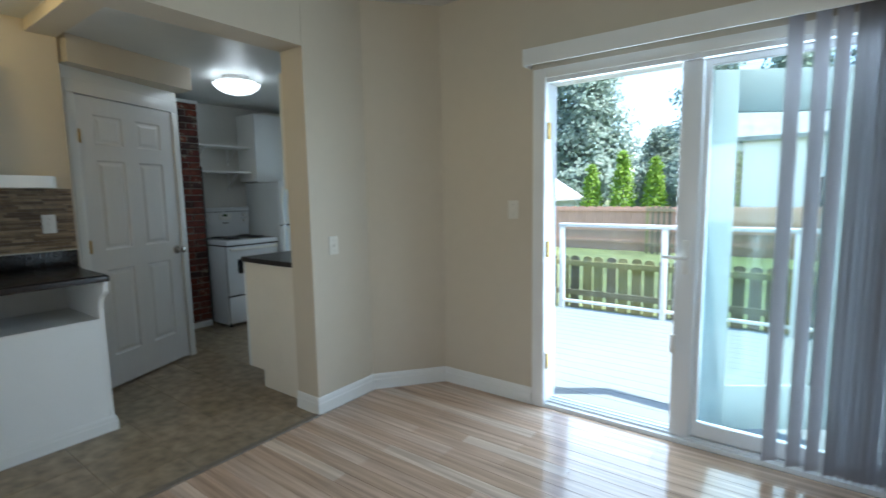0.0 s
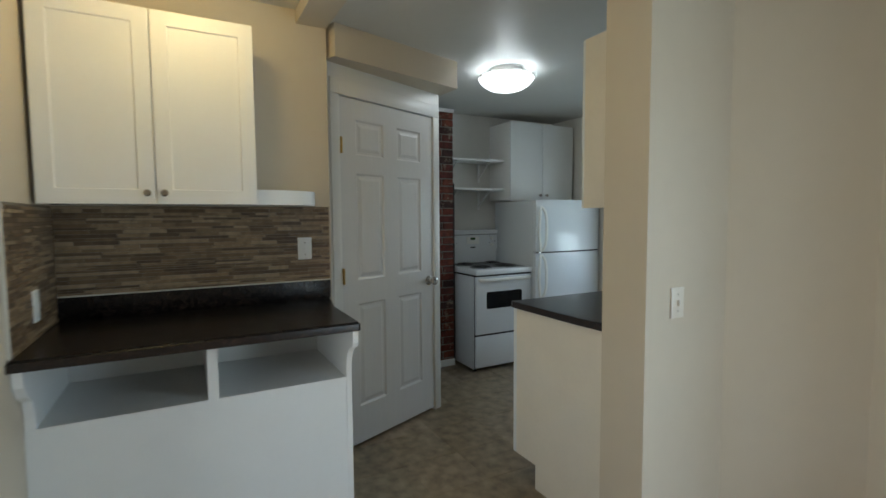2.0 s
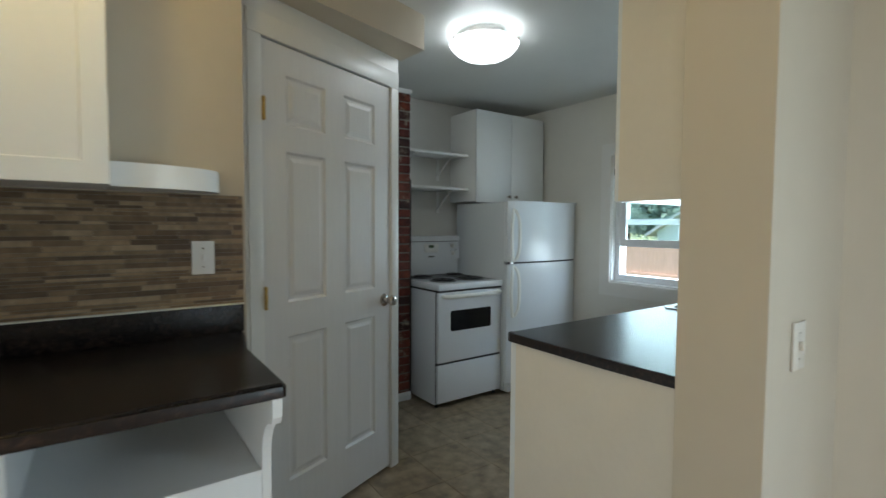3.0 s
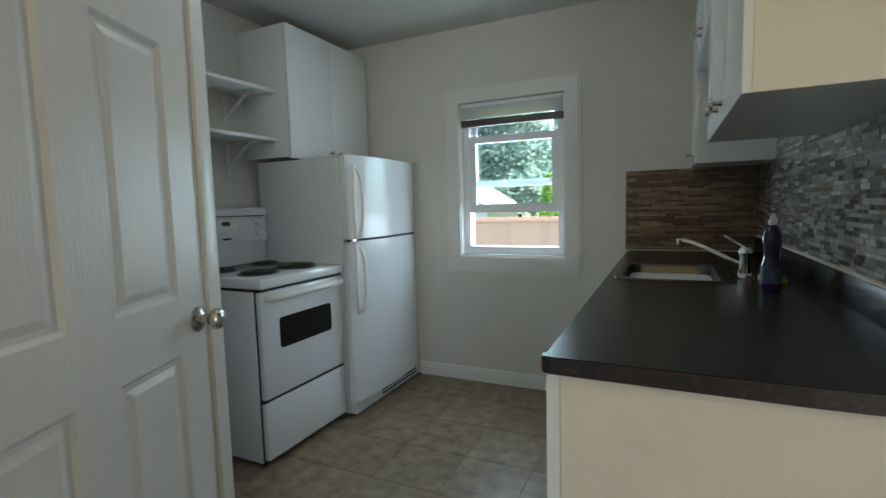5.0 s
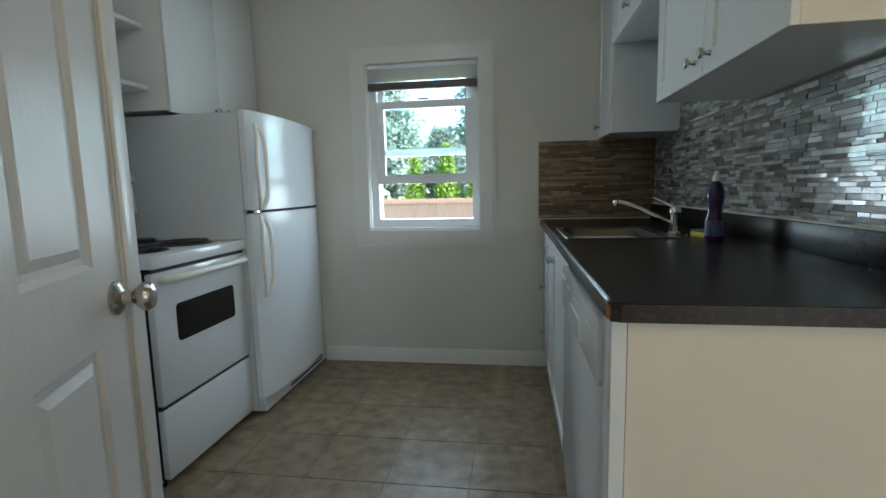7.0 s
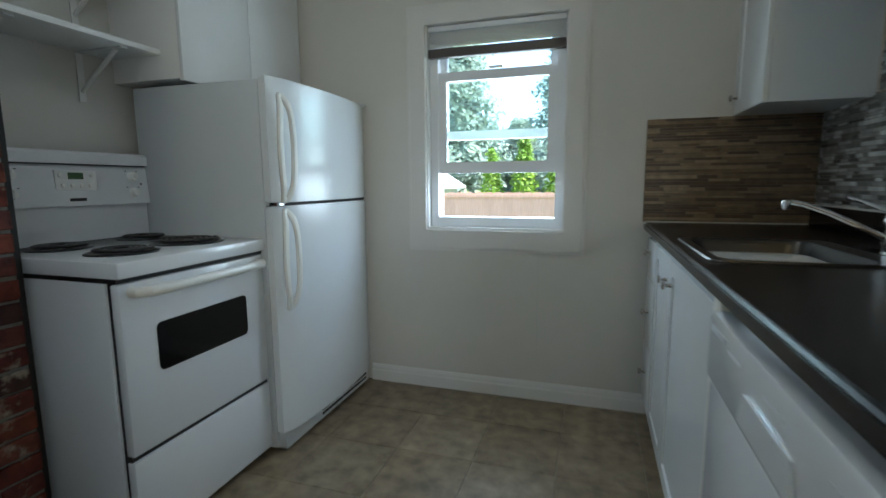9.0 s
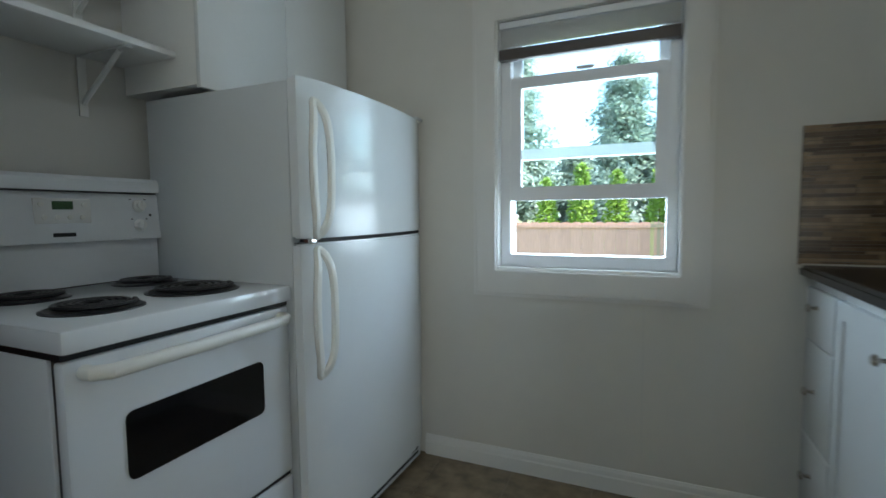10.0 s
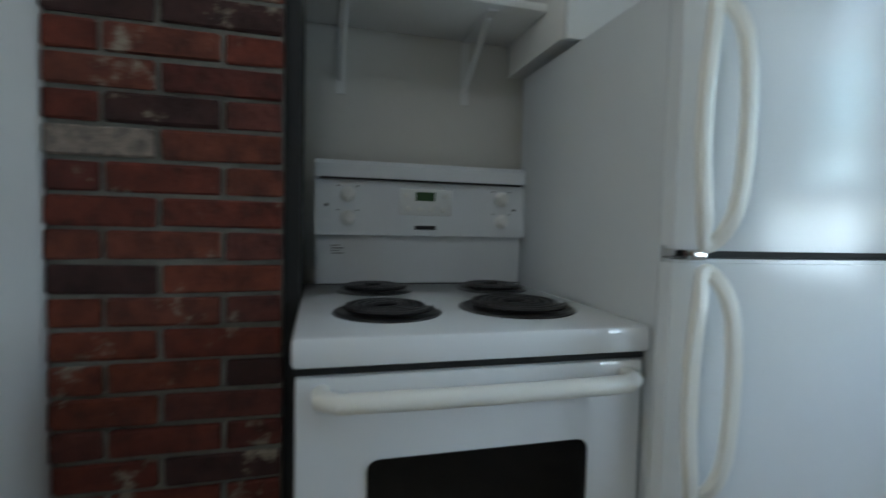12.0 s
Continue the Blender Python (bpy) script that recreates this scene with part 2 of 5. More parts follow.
M = {
    "wall_beige": mat("beige_wall_paint", (0.565, 0.495, 0.39), 0.55, var=0.03, scale=1.5, bump=0.08, bump_scale=260),
    "wall_kitchen": mat("off_white_wall_paint", (0.66, 0.645, 0.60), 0.5, var=0.03, scale=1.5, bump=0.08, bump_scale=260),
    "ceiling": mat("grey_white_ceiling_paint", (0.60, 0.60, 0.57), 0.45, var=0.03, scale=2, bump=0.05),
    "trim": mat("white_trim_paint", (0.78, 0.78, 0.76), 0.32, var=0.02, bump=0.03),
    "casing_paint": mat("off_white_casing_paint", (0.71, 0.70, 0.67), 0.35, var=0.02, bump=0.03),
    "cab": mat("white_cabinet_foil", (0.82, 0.82, 0.80), 0.3, var=0.015, bump=0.02),
    "cab_gloss": mat("glossy_white_cabinet", (0.74, 0.76, 0.76), 0.22, var=0.015, bump=0.03, bump_scale=60),
    "peach": mat("cream_end_panel_paint", (0.72, 0.66, 0.56), 0.4, var=0.03, bump=0.05),
    "door": mat("white_door_paint", (0.74, 0.74, 0.74), 0.33, var=0.02, bump=0.25, bump_scale=22, stretch=(9, 9, 0.9)),
    "counter": mat("black_laminate", (0.014, 0.011, 0.010), 0.27, var=0.8, scale=16, bump=0.06, bump_scale=300, spec=0.32),
    "counter_edge": mat("mottled_brown_black_laminate", (0.030, 0.018, 0.014), 0.34, var=0.9, scale=12, bump=0.1),
    "copper": mat("chipped_brown_edge", (0.30, 0.11, 0.04), 0.5, var=0.3, scale=60),
    "steel": mat("brushed_steel", (0.08, 0.076, 0.07), 0.3, 1.0, var=0.06, scale=20, bump=0.05, stretch=(40, 2, 2)),
    "chrome": mat("chrome", (0.78, 0.78, 0.78), 0.09, 1.0, var=0.01, bump=0),
    "nickel": mat("satin_nickel", (0.50, 0.46, 0.42), 0.26, 1.0, var=0.05, bump=0.02),
    "brass": mat("aged_brass", (0.55, 0.38, 0.14), 0.35, 1.0, var=0.15, scale=30),
    "enamel": mat("white_enamel", (0.76, 0.78, 0.80), 0.14, var=0.01, bump=0.0, coat=0.3),
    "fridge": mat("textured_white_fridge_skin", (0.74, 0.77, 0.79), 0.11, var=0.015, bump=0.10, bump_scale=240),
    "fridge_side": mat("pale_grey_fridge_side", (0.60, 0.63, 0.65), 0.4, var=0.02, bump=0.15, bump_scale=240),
    "ivory": mat("ivory_plastic", (0.80, 0.79, 0.74), 0.28, var=0.02, bump=0),
    "black": mat("black_enamel", (0.008, 0.008, 0.009), 0.35, var=0.2, bump=0.03),
    "black_glass": mat("black_oven_glass", (0.004, 0.004, 0.005), 0.08, var=0.1, bump=0),
    "coil": mat("dark_coil_element", (0.012, 0.011, 0.011), 0.45, var=0.3, scale=40),
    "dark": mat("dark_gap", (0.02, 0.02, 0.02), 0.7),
    "lcd": mat("green_grey_display", (0.05, 0.10, 0.04), 0.25, bump=0, var=0.1),
    "mortar": mat("grey_mortar", (0.19, 0.18, 0.155), 0.9, var=0.25, scale=18, bump=0.5, bump_scale=120),
    "grout": mat("brown_grout", (0.20, 0.17, 0.13), 0.85, var=0.1, bump=0.2),
    "vinyl_joint": mat("tile_joint", (0.30, 0.255, 0.19), 0.6, var=0.1),
    "strip": mat("metal_floor_strip", (0.20, 0.17, 0.14), 0.45, 0.3, var=0.2, scale=30),
    "white_plastic": mat("white_plastic", (0.80, 0.80, 0.78), 0.3, var=0.01, bump=0),
    "vinyl_white": mat("white_vinyl_window", (0.80, 0.82, 0.84), 0.3, var=0.01, bump=0),
    "blind": mat("grey_lilac_blind", (0.46, 0.45, 0.48), 0.6, var=0.03, scale=3, bump=0.15, bump_scale=200),
    "blind_rail": mat("dark_brown_blind_rail", (0.10, 0.085, 0.08), 0.45, var=0.1),
    "teal": mat("blue_grey_door_paint", (0.24, 0.31, 0.33), 0.45, var=0.04, bump=0.05),
    "purple": mat("purple_soap", (0.03, 0.008, 0.07), 0.15, var=0.2, bump=0, coat=0.4),
    "purple_label": mat("teal_violet_label", (0.045, 0.07, 0.16), 0.4, var=0.8, scale=40),
    "sponge_y": mat("yellow_sponge", (0.65, 0.50, 0.10), 0.9, bump=0.6, bump_scale=300),
    "sponge_g": mat("green_scourer", (0.05, 0.18, 0.07), 0.95, bump=0.7, bump_scale=400),
    "lamp_glass": mat("frosted_lamp_glass", (0.95, 0.98, 1.0), 0.3, var=0.0, bump=0, emit=KITCHEN_GLOW),
    "lamp_glass_warm": mat("warm_frosted_lamp_glass", (1.0, 0.70, 0.26), 0.3, var=0.0, bump=0, emit=NOOK_GLOW),
    "caulk": mat("pale_caulk", (0.62, 0.60, 0.54), 0.5, var=0.05, bump=0.05),
    "plate_cream": mat("cream_switch_plate", (0.70, 0.66, 0.58), 0.35, var=0.01, bump=0),
    "glass": glass("window_glass"),
    "glass_screen": glass("railing_glass", (0.80, 0.86, 0.86)),
    "deck": mat("pale_blue_grey_deck_paint", (0.225, 0.26, 0.262), 0.5, var=0.05, scale=5, bump=0.1, bump_scale=60),
    "rail": mat("white_rail_paint", (0.78, 0.80, 0.82), 0.4, var=0.02),
    "lawn": mat("lawn", (0.15, 0.17, 0.065), 0.9, var=0.4, scale=1.2, bump=0.6, bump_scale=40),
    "house_white": mat("white_siding", (0.74, 0.74, 0.73), 0.6, var=0.03),
    "siding_teal": mat("grey_green_siding", (0.36, 0.42, 0.40), 0.6, var=0.04, scale=3),
    "door_rust": mat("faded_red_door_paint", (0.30, 0.13, 0.10), 0.5, var=0.06),
    "roof": mat("pale_roof_shingle", (0.33, 0.33, 0.33), 0.8, var=0.3, scale=5, bump=0.4),
    "bark": mat("bark", (0.09, 0.065, 0.045), 0.9, var=0.4, scale=4, bump=0.6, bump_scale=20),
    # Leaf tones lifted well past foliage, to carry glare and haze in the colour.
    "leaf_tree": palette("haze_paled_conifer_leaf", [(0.34, 0.42, 0.35), (0.40, 0.48, 0.41), (0.29, 0.36, 0.30), (0.44, 0.52, 0.45)], 0.6, island=True),
    "leaf_cedar": palette("bright_cedar_leaf", [(0.24, 0.38, 0.045), (0.29, 0.43, 0.06), (0.20, 0.33, 0.045)], 0.6, island=True),
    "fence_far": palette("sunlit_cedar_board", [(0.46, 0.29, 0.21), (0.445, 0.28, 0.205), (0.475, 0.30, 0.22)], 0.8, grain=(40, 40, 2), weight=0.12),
    # Sun and shade put in as colour: yellow for lit boards, grey-brown for shaded.
    "fence_near": palette("lit_and_shaded_fence_board", [(0.20, 0.165, 0.11), (0.30, 0.26, 0.12), (0.15, 0.125, 0.09), (0.24, 0.20, 0.13), (0.33, 0.29, 0.13)], 0.8, grain=(40, 40, 2), weight=0.2),
    "brick": palette("red_brick", [(0.12, 0.023, 0.012), (0.085, 0.017, 0.011), (0.13, 0.033, 0.018), (0.042, 0.015, 0.012), (0.10, 0.026, 0.018), (0.14, 0.03, 0.014)], 0.85, bump=0.9, bump_scale=55, grain=(26, 26, 26), weight=0.45, smear=(0.30, 0.25, 0.19)),
    "paint_spot": mat("old_paint_smear", (0.21, 0.165, 0.135), 0.9, var=0.7, scale=40, bump=0.6, bump_scale=90),
    "tile_brown_single": palette("brown_glass_strip_tile_piece", BROWNS, 0.3, bump=0.05, grain=(30, 30, 30)),
    "tile_grey_single": palette("grey_glass_strip_tile_piece", GREYS, 0.05, bump=0.03, coat=0.7, grain=(30, 30, 30), rough_span=0.3),
    "tile_brown": palette("brown_glass_strip_tile", BROWNS, 0.3, bump=0.05, grain=(30, 30, 30), island=True),
    "tile_grey": palette("grey_glass_strip_tile", GREYS, 0.05, bump=0.03, coat=0.7, grain=(30, 30, 30), island=True, rough_span=0.3),
    "vinyl": palette("stone_look_tile", [(0.255, 0.20, 0.13), (0.27, 0.21, 0.14), (0.24, 0.185, 0.12)], 0.36, bump=0.12, bump_scale=30, grain=(13, 13, 13), weight=0.42),
    "oak": palette("honey_oak_strip", [(0.47, 0.33, 0.24), (0.52, 0.38, 0.285), (0.44, 0.305, 0.215), (0.56, 0.43, 0.33), (0.49, 0.35, 0.255)], 0.17, bump=0.04, bump_scale=60, coat=0.3, grain=(1.6, 38, 38), weight=0.3),
}

translucent_leaf(M["leaf_tree"], 0.6)
translucent_leaf(M["leaf_cedar"])
speckle(M["counter_edge"], (0.012, 0.008, 0.007), (0.062, 0.033, 0.024), 60, 0.50, 0.70)
speckle(M["counter"], (0.010, 0.008, 0.0075), (0.034, 0.022, 0.017), 40, 0.5, 0.72)


# ---- building blocks ----
def box(bm, x0, x1, y0, y1, z0, z1, bevel=0.0):
    vs = [bm.verts.new((x, y, z)) for z in (z0, z1) for y in (y0, y1) for x in (x0, x1)]
    fs = [bm.faces.new([vs[i] for i in f]) for f in ((0, 2, 3, 1), (4, 5, 7, 6), (0, 1, 5, 4), (2, 6, 7, 3), (0, 4, 6, 2), (1, 3, 7, 5))]
    if bevel:
        es = {e for f in fs for e in f.edges}
        bmesh.ops.bevel(bm, geom=list(es), offset=bevel, segments=2, affect="EDGES", profile=0.5)
    return bm


def prism(bm, outline, z0, z1):
    """An upright solid over a plan outline."""
    lo = [bm.verts.new((x, y, z0)) for x, y in outline]
    hi = [bm.verts.new((x, y, z1)) for x, y in outline]
    k = len(outline)
    bm.faces.new(lo[::-1])
    bm.faces.new(hi)
    for i in range(k):
        bm.faces.new((lo[i], lo[(i + 1) % k], hi[(i + 1) % k], hi[i]))
    bmesh.ops.recalc_face_normals(bm, faces=bm.faces)
    return bm


def extrude_outline(bm, pts, axis, a, b):
    """A solid whose outline lies in the plane across axis ('x' or 'y'), from a to b."""
    def at(p, v):
        return (v, p[0], p[1]) if axis == "x" else (p[0], v, p[1])
    lo = [bm.verts.new(at(p, a)) for p in pts]
    hi = [bm.verts.new(at(p, b)) for p in pts]
    k = len(pts)
    bm.faces.new(lo[::-1])
    bm.faces.new(hi)
    for i in range(k):
        bm.faces.new((lo[i], lo[(i + 1) % k], hi[(i + 1) % k], hi[i]))
    bmesh.ops.recalc_face_normals(bm, faces=bm.faces)
    return bm


def lathe(bm, profile, m=Matrix(), steps=24):
    """A turned solid: (radius, height) pairs round the local z axis."""
    rings = []
    for r, z in profile:
        if r < 1e-5:
            rings.append([bm.verts.new(m @ Vector((0, 0, z)))])
        else:
            rings.append([bm.verts.new(m @ Vector((r * math.cos(2 * math.pi * i / steps), r * math.sin(2 * math.pi * i / steps), z))) for i in range(steps)])
    for a, b in zip(rings, rings[1:]):
        for i in range(steps):
            j = (i + 1) % steps
            if len(a) == 1 and len(b) == 1:
                continue
            if len(a) == 1:
                bm.faces.new((a[0], b[i], b[j]))
            elif len(b) == 1:
                bm.faces.new((a[i], b[0], a[j]))
            else:
                bm.faces.new((a[i], b[i], b[j], a[j]))
    bmesh.ops.recalc_face_normals(bm, faces=bm.faces)
    return bm


def tube(bm, pts, r, steps=12, flat=1.0):
    """A round bar along points; flat squeezes it sideways."""
    pts = [Vector(p) for p in pts]
    rings = []
    up = Vector((0, 0, 1))
    for i, p in enumerate(pts):
        d = (pts[min(i + 1, len(pts) - 1)] - pts[max(i - 1, 0)]).normalized()
        side = d.cross(up)
        if side.length < 0.1:
            side = d.cross(Vector((0, 1, 0)))
        side.normalize()
        top = side.cross(d).normalized()
        rings.append([bm.verts.new(p + side * (r * math.cos(a)) + top * (r * flat * math.sin(a))) for a in (2 * math.pi * k / steps for k in range(steps))])
    for a, b in zip(rings, rings[1:]):
        for i in range(steps):
            bm.faces.new((a[i], a[(i + 1) % steps], b[(i + 1) % steps], b[i]))
    bm.faces.new(rings[0][::-1])
    bm.faces.new(rings[-1])
    bmesh.ops.recalc_face_normals(bm, faces=bm.faces)
    return bm


def smooth(ob, angle=35):
    for p in ob.data.polygons:
        p.use_smooth = True
    ob.data.set_sharp_from_angle(angle=radians(angle))
    return ob


def part(name, bm, material, parent=None, label="", rounded=False):
    me = bpy.data.meshes.new(name)
    bm.to_mesh(me)
    bm.free()
    ob = new(name, me)
    me.materials.append(M[material])
    if parent is not None:
        ob.parent = parent
    if label:
        ob["label"] = label
    if rounded:
        smooth(ob)
    return ob


def thing(name, label, category, at=None, group="", kind=""):
    ob = new(name)
    ob.empty_display_size = 0.1
    if at is not None:
        ob.matrix_world = at
    return tagged(ob, label, category, group, kind)


def B():
    return bmesh.new()


def block(name, dims, material, parent=None, label="", bevel=0.0):
    return part(name, box(B(), *dims, bevel), material, parent, label, bevel > 0)


def structure(name, bm, material, label, category):
    return tagged(part(name, bm, material), label, category, kind="structure")


# ---- the shell ----
NORTH, WEST, EAST = 4.835, -5.34, -2.50      # kitchen wall faces
KCEIL, NCEIL, DCEIL = 2.42, 2.455, 2.635
DIN_Y = 3.50                                 # inner face of the patio-door wall
HEAD = 2.24
PILW, PILE, PILY = -2.494, -2.29, 2.605      # the wall end beside the opening

bm = B()
box(bm, WEST - 0.15, -4.255, NORTH, NORTH + 0.15, 0, 2.75)
box(bm, -3.540, -2.15, NORTH, NORTH + 0.15, 0, 2.75)
box(bm, -4.255, -3.540, NORTH, NORTH + 0.15, 0, 0.885)
box(bm, -4.255, -3.540, NORTH, NORTH + 0.15, 1.930, 2.75)
structure("wall_kitchen_north", bm, "wall_kitchen", "off-white painted kitchen wall with a window", "wall")
structure("wall_kitchen_west", box(B(), WEST - 0.15, WEST, 2.6, NORTH, 0, 2.75), "wall_kitchen", "off-white painted wall behind the stove", "wall")
# wall between kitchen and dining room, with its diagonal corner
bm = prism(B(), [(EAST, 2.64), (PILW, 2.64), (PILW, PILY), (PILE, PILY), (PILE, 3.085), (-1.95, DIN_Y), (-1.95, DIN_Y + 0.15), (-2.15, DIN_Y + 0.15), (-2.15, NORTH), (EAST, NORTH)], 0, 2.75)
structure("wall_divider", bm, "wall_beige", "cream wall end and diagonal corner between dining room and kitchen", "wall")
structure("header", box(B(), PILW, PILE, -2.2, PILY - 0.001, HEAD, 2.75), "wall_beige", "cream painted header above the kitchen opening", "beam")
bm = B()
box(bm, -1.95, -1.185, DIN_Y, DIN_Y + 0.15, 0, 2.75)
box(bm, -1.185, 0.535, DIN_Y, DIN_Y + 0.15, 2.06, 2.75)
box(bm, 0.535, 2.6, DIN_Y, DIN_Y + 0.15, 0, 2.75)
structure("wall_dining_north", bm, "wall_beige", "beige wall with the patio door", "wall")
structure("wall_dining_east", box(B(), 2.6, 2.75, -2.35, DIN_Y + 0.15, 0, 2.75), "wall_beige", "plain beige dining room wall", "wall")
# Unseen wall; its opening is added only to hold the fill lamp.
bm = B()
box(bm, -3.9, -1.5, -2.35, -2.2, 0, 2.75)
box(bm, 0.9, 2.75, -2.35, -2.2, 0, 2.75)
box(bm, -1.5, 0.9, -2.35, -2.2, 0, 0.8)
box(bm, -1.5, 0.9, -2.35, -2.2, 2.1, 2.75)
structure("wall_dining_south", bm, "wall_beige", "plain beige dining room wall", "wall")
# Unseen slab added above the ceilings; it only blocks and shapes the sun.
structure("upper_storey", box(B(), -5.5, 2.75, -2.35, 3.64, 2.756, 2.86), "house_white", "unseen white slab added over the rooms to block sun", "wall")
# Unseen slab, added to keep direct sun out of the south opening.
structure("porch_roof", box(B(), -4.0, 3.0, -5.6, -2.36, 2.3, 2.45), "house_white", "unseen slab added to keep sun out of the south opening", "roof")
# nook walls
structure("wall_nook_back", box(B(), -3.86, -3.71, 0.54, 1.845, 0, 2.75), "wall_beige", "cream nook wall behind the counter", "wall")
structure("wall_nook_side", box(B(), -3.71, -2.64, 0.54, 0.65, 0, 2.75), "wall_beige", "cream side wall of the nook", "wall")
structure("wall_living_west", box(B(), -2.80, -2.66, -2.2, 0.539, 0, 2.75), "wall_beige", "cream wall with a white door", "wall")
structure("beam", box(B(), -3.71, PILW - 0.001, 1.69, 1.845, 2.385, 2.75), "wall_beige", "cream ceiling beam beside the nook", "beam")

# diagonal closet wall: a frame of its own, s runs along it
U, N = Vector((-0.39, 0.921, 0)).normalized(), Vector((0.921, 0.39, 0)).normalized()
A = Vector((-3.79, 1.885, 0))
DIAG = Matrix(((U.x, -N.x, 0, A.x), (U.y, -N.y, 0, A.y), (0, 0, 1, 0), (0, 0, 0, 1)))   # local x along, y into the wall


def on_diag(ob):
    ob.matrix_world = DIAG @ ob.matrix_world
    return ob


S0, S1, DTOP = 0.052, 0.874, 2.08
bm = B()
box(bm, -0.042, S0, 0, 0.11, 0, 2.75)
box(bm, S1, 0.943, 0, 0.11, 0, 2.75)
box(bm, S0, S1, 0, 0.11, DTOP, 2.75)
on_diag(structure("wall_closet", bm, "trim", "white diagonal wall round the closet door", "wall"))
structure("wall_closet_return", prism(B(), [(-4.165, 2.756), (-4.168, 2.66), (-5.34, 2.80), (-5.34, 2.906), (-4.97, 2.906)], 0, 2.75), "trim", "white wall beside the brick chimney", "wall")
structure("soffit", prism(B(), [(-3.775, 1.848), (-3.685, 1.885), (-3.955, 2.790), (-4.165, 2.775), (-4.160, 2.757)], 2.245, 2.75), "wall_beige", "cream boxed-in duct above the closet door", "soffit")
structure("wall_closet_back", prism(B(), [(-5.34, 1.8), (-3.87, 1.8), (-3.87, 1.70), (-5.44, 1.70), (-5.44, 2.79), (-5.34, 2.79)], 0, 2.75), "wall_kitchen", "plain closet wall", "wall")

# ceilings
structure("ceiling_kitchen", box(B(), WEST, PILW, 1.845, NORTH, KCEIL, KCEIL + 0.1), "ceiling", "grey-white painted kitchen ceiling", "ceiling")
structure("ceiling_nook", box(B(), -3.71, PILW, 0.65, 1.69, NCEIL, NCEIL + 0.1), "ceiling", "white painted nook ceiling", "ceiling")
structure("ceiling_dining", box(B(), PILE, 2.6, -2.2, DIN_Y, DCEIL, DCEIL + 0.1), "ceiling", "white painted dining room ceiling", "ceiling")
structure("ceiling_passage", box(B(), -2.66, PILW, -2.2, 0.65, NCEIL, NCEIL + 0.1), "ceiling", "white painted ceiling", "ceiling")

# subfloors under the pieces, and the ground
floor_k = structure("floor_kitchen", box(B(), -5.5, -2.305, -2.3, NORTH + 0.1, -0.12, -0.003), "vinyl_joint", "beige stone-look tile floor", "floor")
floor_d = structure("floor_dining", box(B(), -2.285, 2.7, -2.3, DIN_Y, -0.12, -0.004), "vinyl_joint", "glossy honey-coloured oak strip floor", "floor")
structure("floor_strip", box(B(), -2.312, -2.268, -2.2, PILY, -0.02, 0.006, 0.003), "strip", "worn dark metal strip between tile and oak floors", "threshold")
bm = B()
g = 400
box(bm, -g, g, -g, g, -1.3, -0.62)
structure("ground", bm, "lawn", "sunlit green lawn round the house", "ground")


def baseboard(name, p, q, material="trim", h=0.095, t=0.014):
    """A moulded skirting along the wall from p to q, on the left-hand side of that line."""
    p, q = Vector((*p, 0)), Vector((*q, 0))
    d = (q - p).normalized()
    n = Vector((-d.y, d.x, 0))
    prof = [(0, 0), (t, 0), (t, h * 0.62), (t * 0.75, h * 0.68), (t * 0.7, h * 0.86), (t * 0.35, h), (0, h)]
    bm = B()
    lo = [bm.verts.new(p + n * a + Vector((0, 0, z))) for a, z in prof]
    hi = [bm.verts.new(q + n * a + Vector((0, 0, z))) for a, z in prof]
    k = len(prof)
    for i in range(k):
        bm.faces.new((lo[i], lo[(i + 1) % k], hi[(i + 1) % k], hi[i]))
    bm.faces.new(lo)
    bm.faces.new(hi[::-1])
    bmesh.ops.recalc_face_normals(bm, faces=bm.faces)
    return structure(name, bm, material, "white moulded baseboard", "baseboard")


baseboard("baseboard_kitchen", (-3.06, NORTH - 0.002), (-4.60, NORTH - 0.002))
baseboard("baseboard_pillar_end", (PILE + 0.012, PILY - 0.002), (PILW, PILY - 0.002), h=0.11)
for o in (("baseboard_pillar", (PILE + 0.002, 3.089), (PILE + 0.002, PILY - 0.014)), ("baseboard_diagonal", (-1.951, DIN_Y - 0.003), (PILE + 0.003, 3.087)), ("baseboard_dining", (-1.255, DIN_Y - 0.002), (-1.952, DIN_Y - 0.002))):
    baseboard(o[0], o[1], o[2], h=0.11)
baseboard("baseboard_brick", (-4.972, 3.335), (-4.972, 2.92), h=0.06)


# ---- kitchen window ----
def ring(bm, x0, x1, z0, z1, y0, y1, w, wb=None, bevel=0.003):
    """A four-sided frame in an x-z plane; w is the width of its members."""
    wb = wb or w
    outer = [(x0, z0), (x1, z0), (x1, z1), (x0, z1)]
    inner = [(x0 + w, z0 + wb), (x1 - w, z0 + wb), (x1 - w, z1 - w), (x0 + w, z1 - w)]
    v = {(n, y): [bm.verts.new((x, yy, z)) for x, z in pts] for n, pts in (("o", outer), ("i", inner)) for y, yy in ((0, y0), (1, y1))}
    made = []
    for a, b in ((("o", 0), ("i", 0)), (("i", 0), ("i", 1)), (("i", 1), ("o", 1)), (("o", 1), ("o", 0))):
        for k in range(4):
            made.append(bm.faces.new((v[a][k], v[a][(k + 1) % 4], v[b][(k + 1) % 4], v[b][k])))
    bmesh.ops.recalc_face_normals(bm, faces=bm.faces)
    if bevel:
        bmesh.ops.bevel(bm, geom=list({e for f in made for e in f.edges}), offset=bevel, segments=2, affect="EDGES")
    return bm


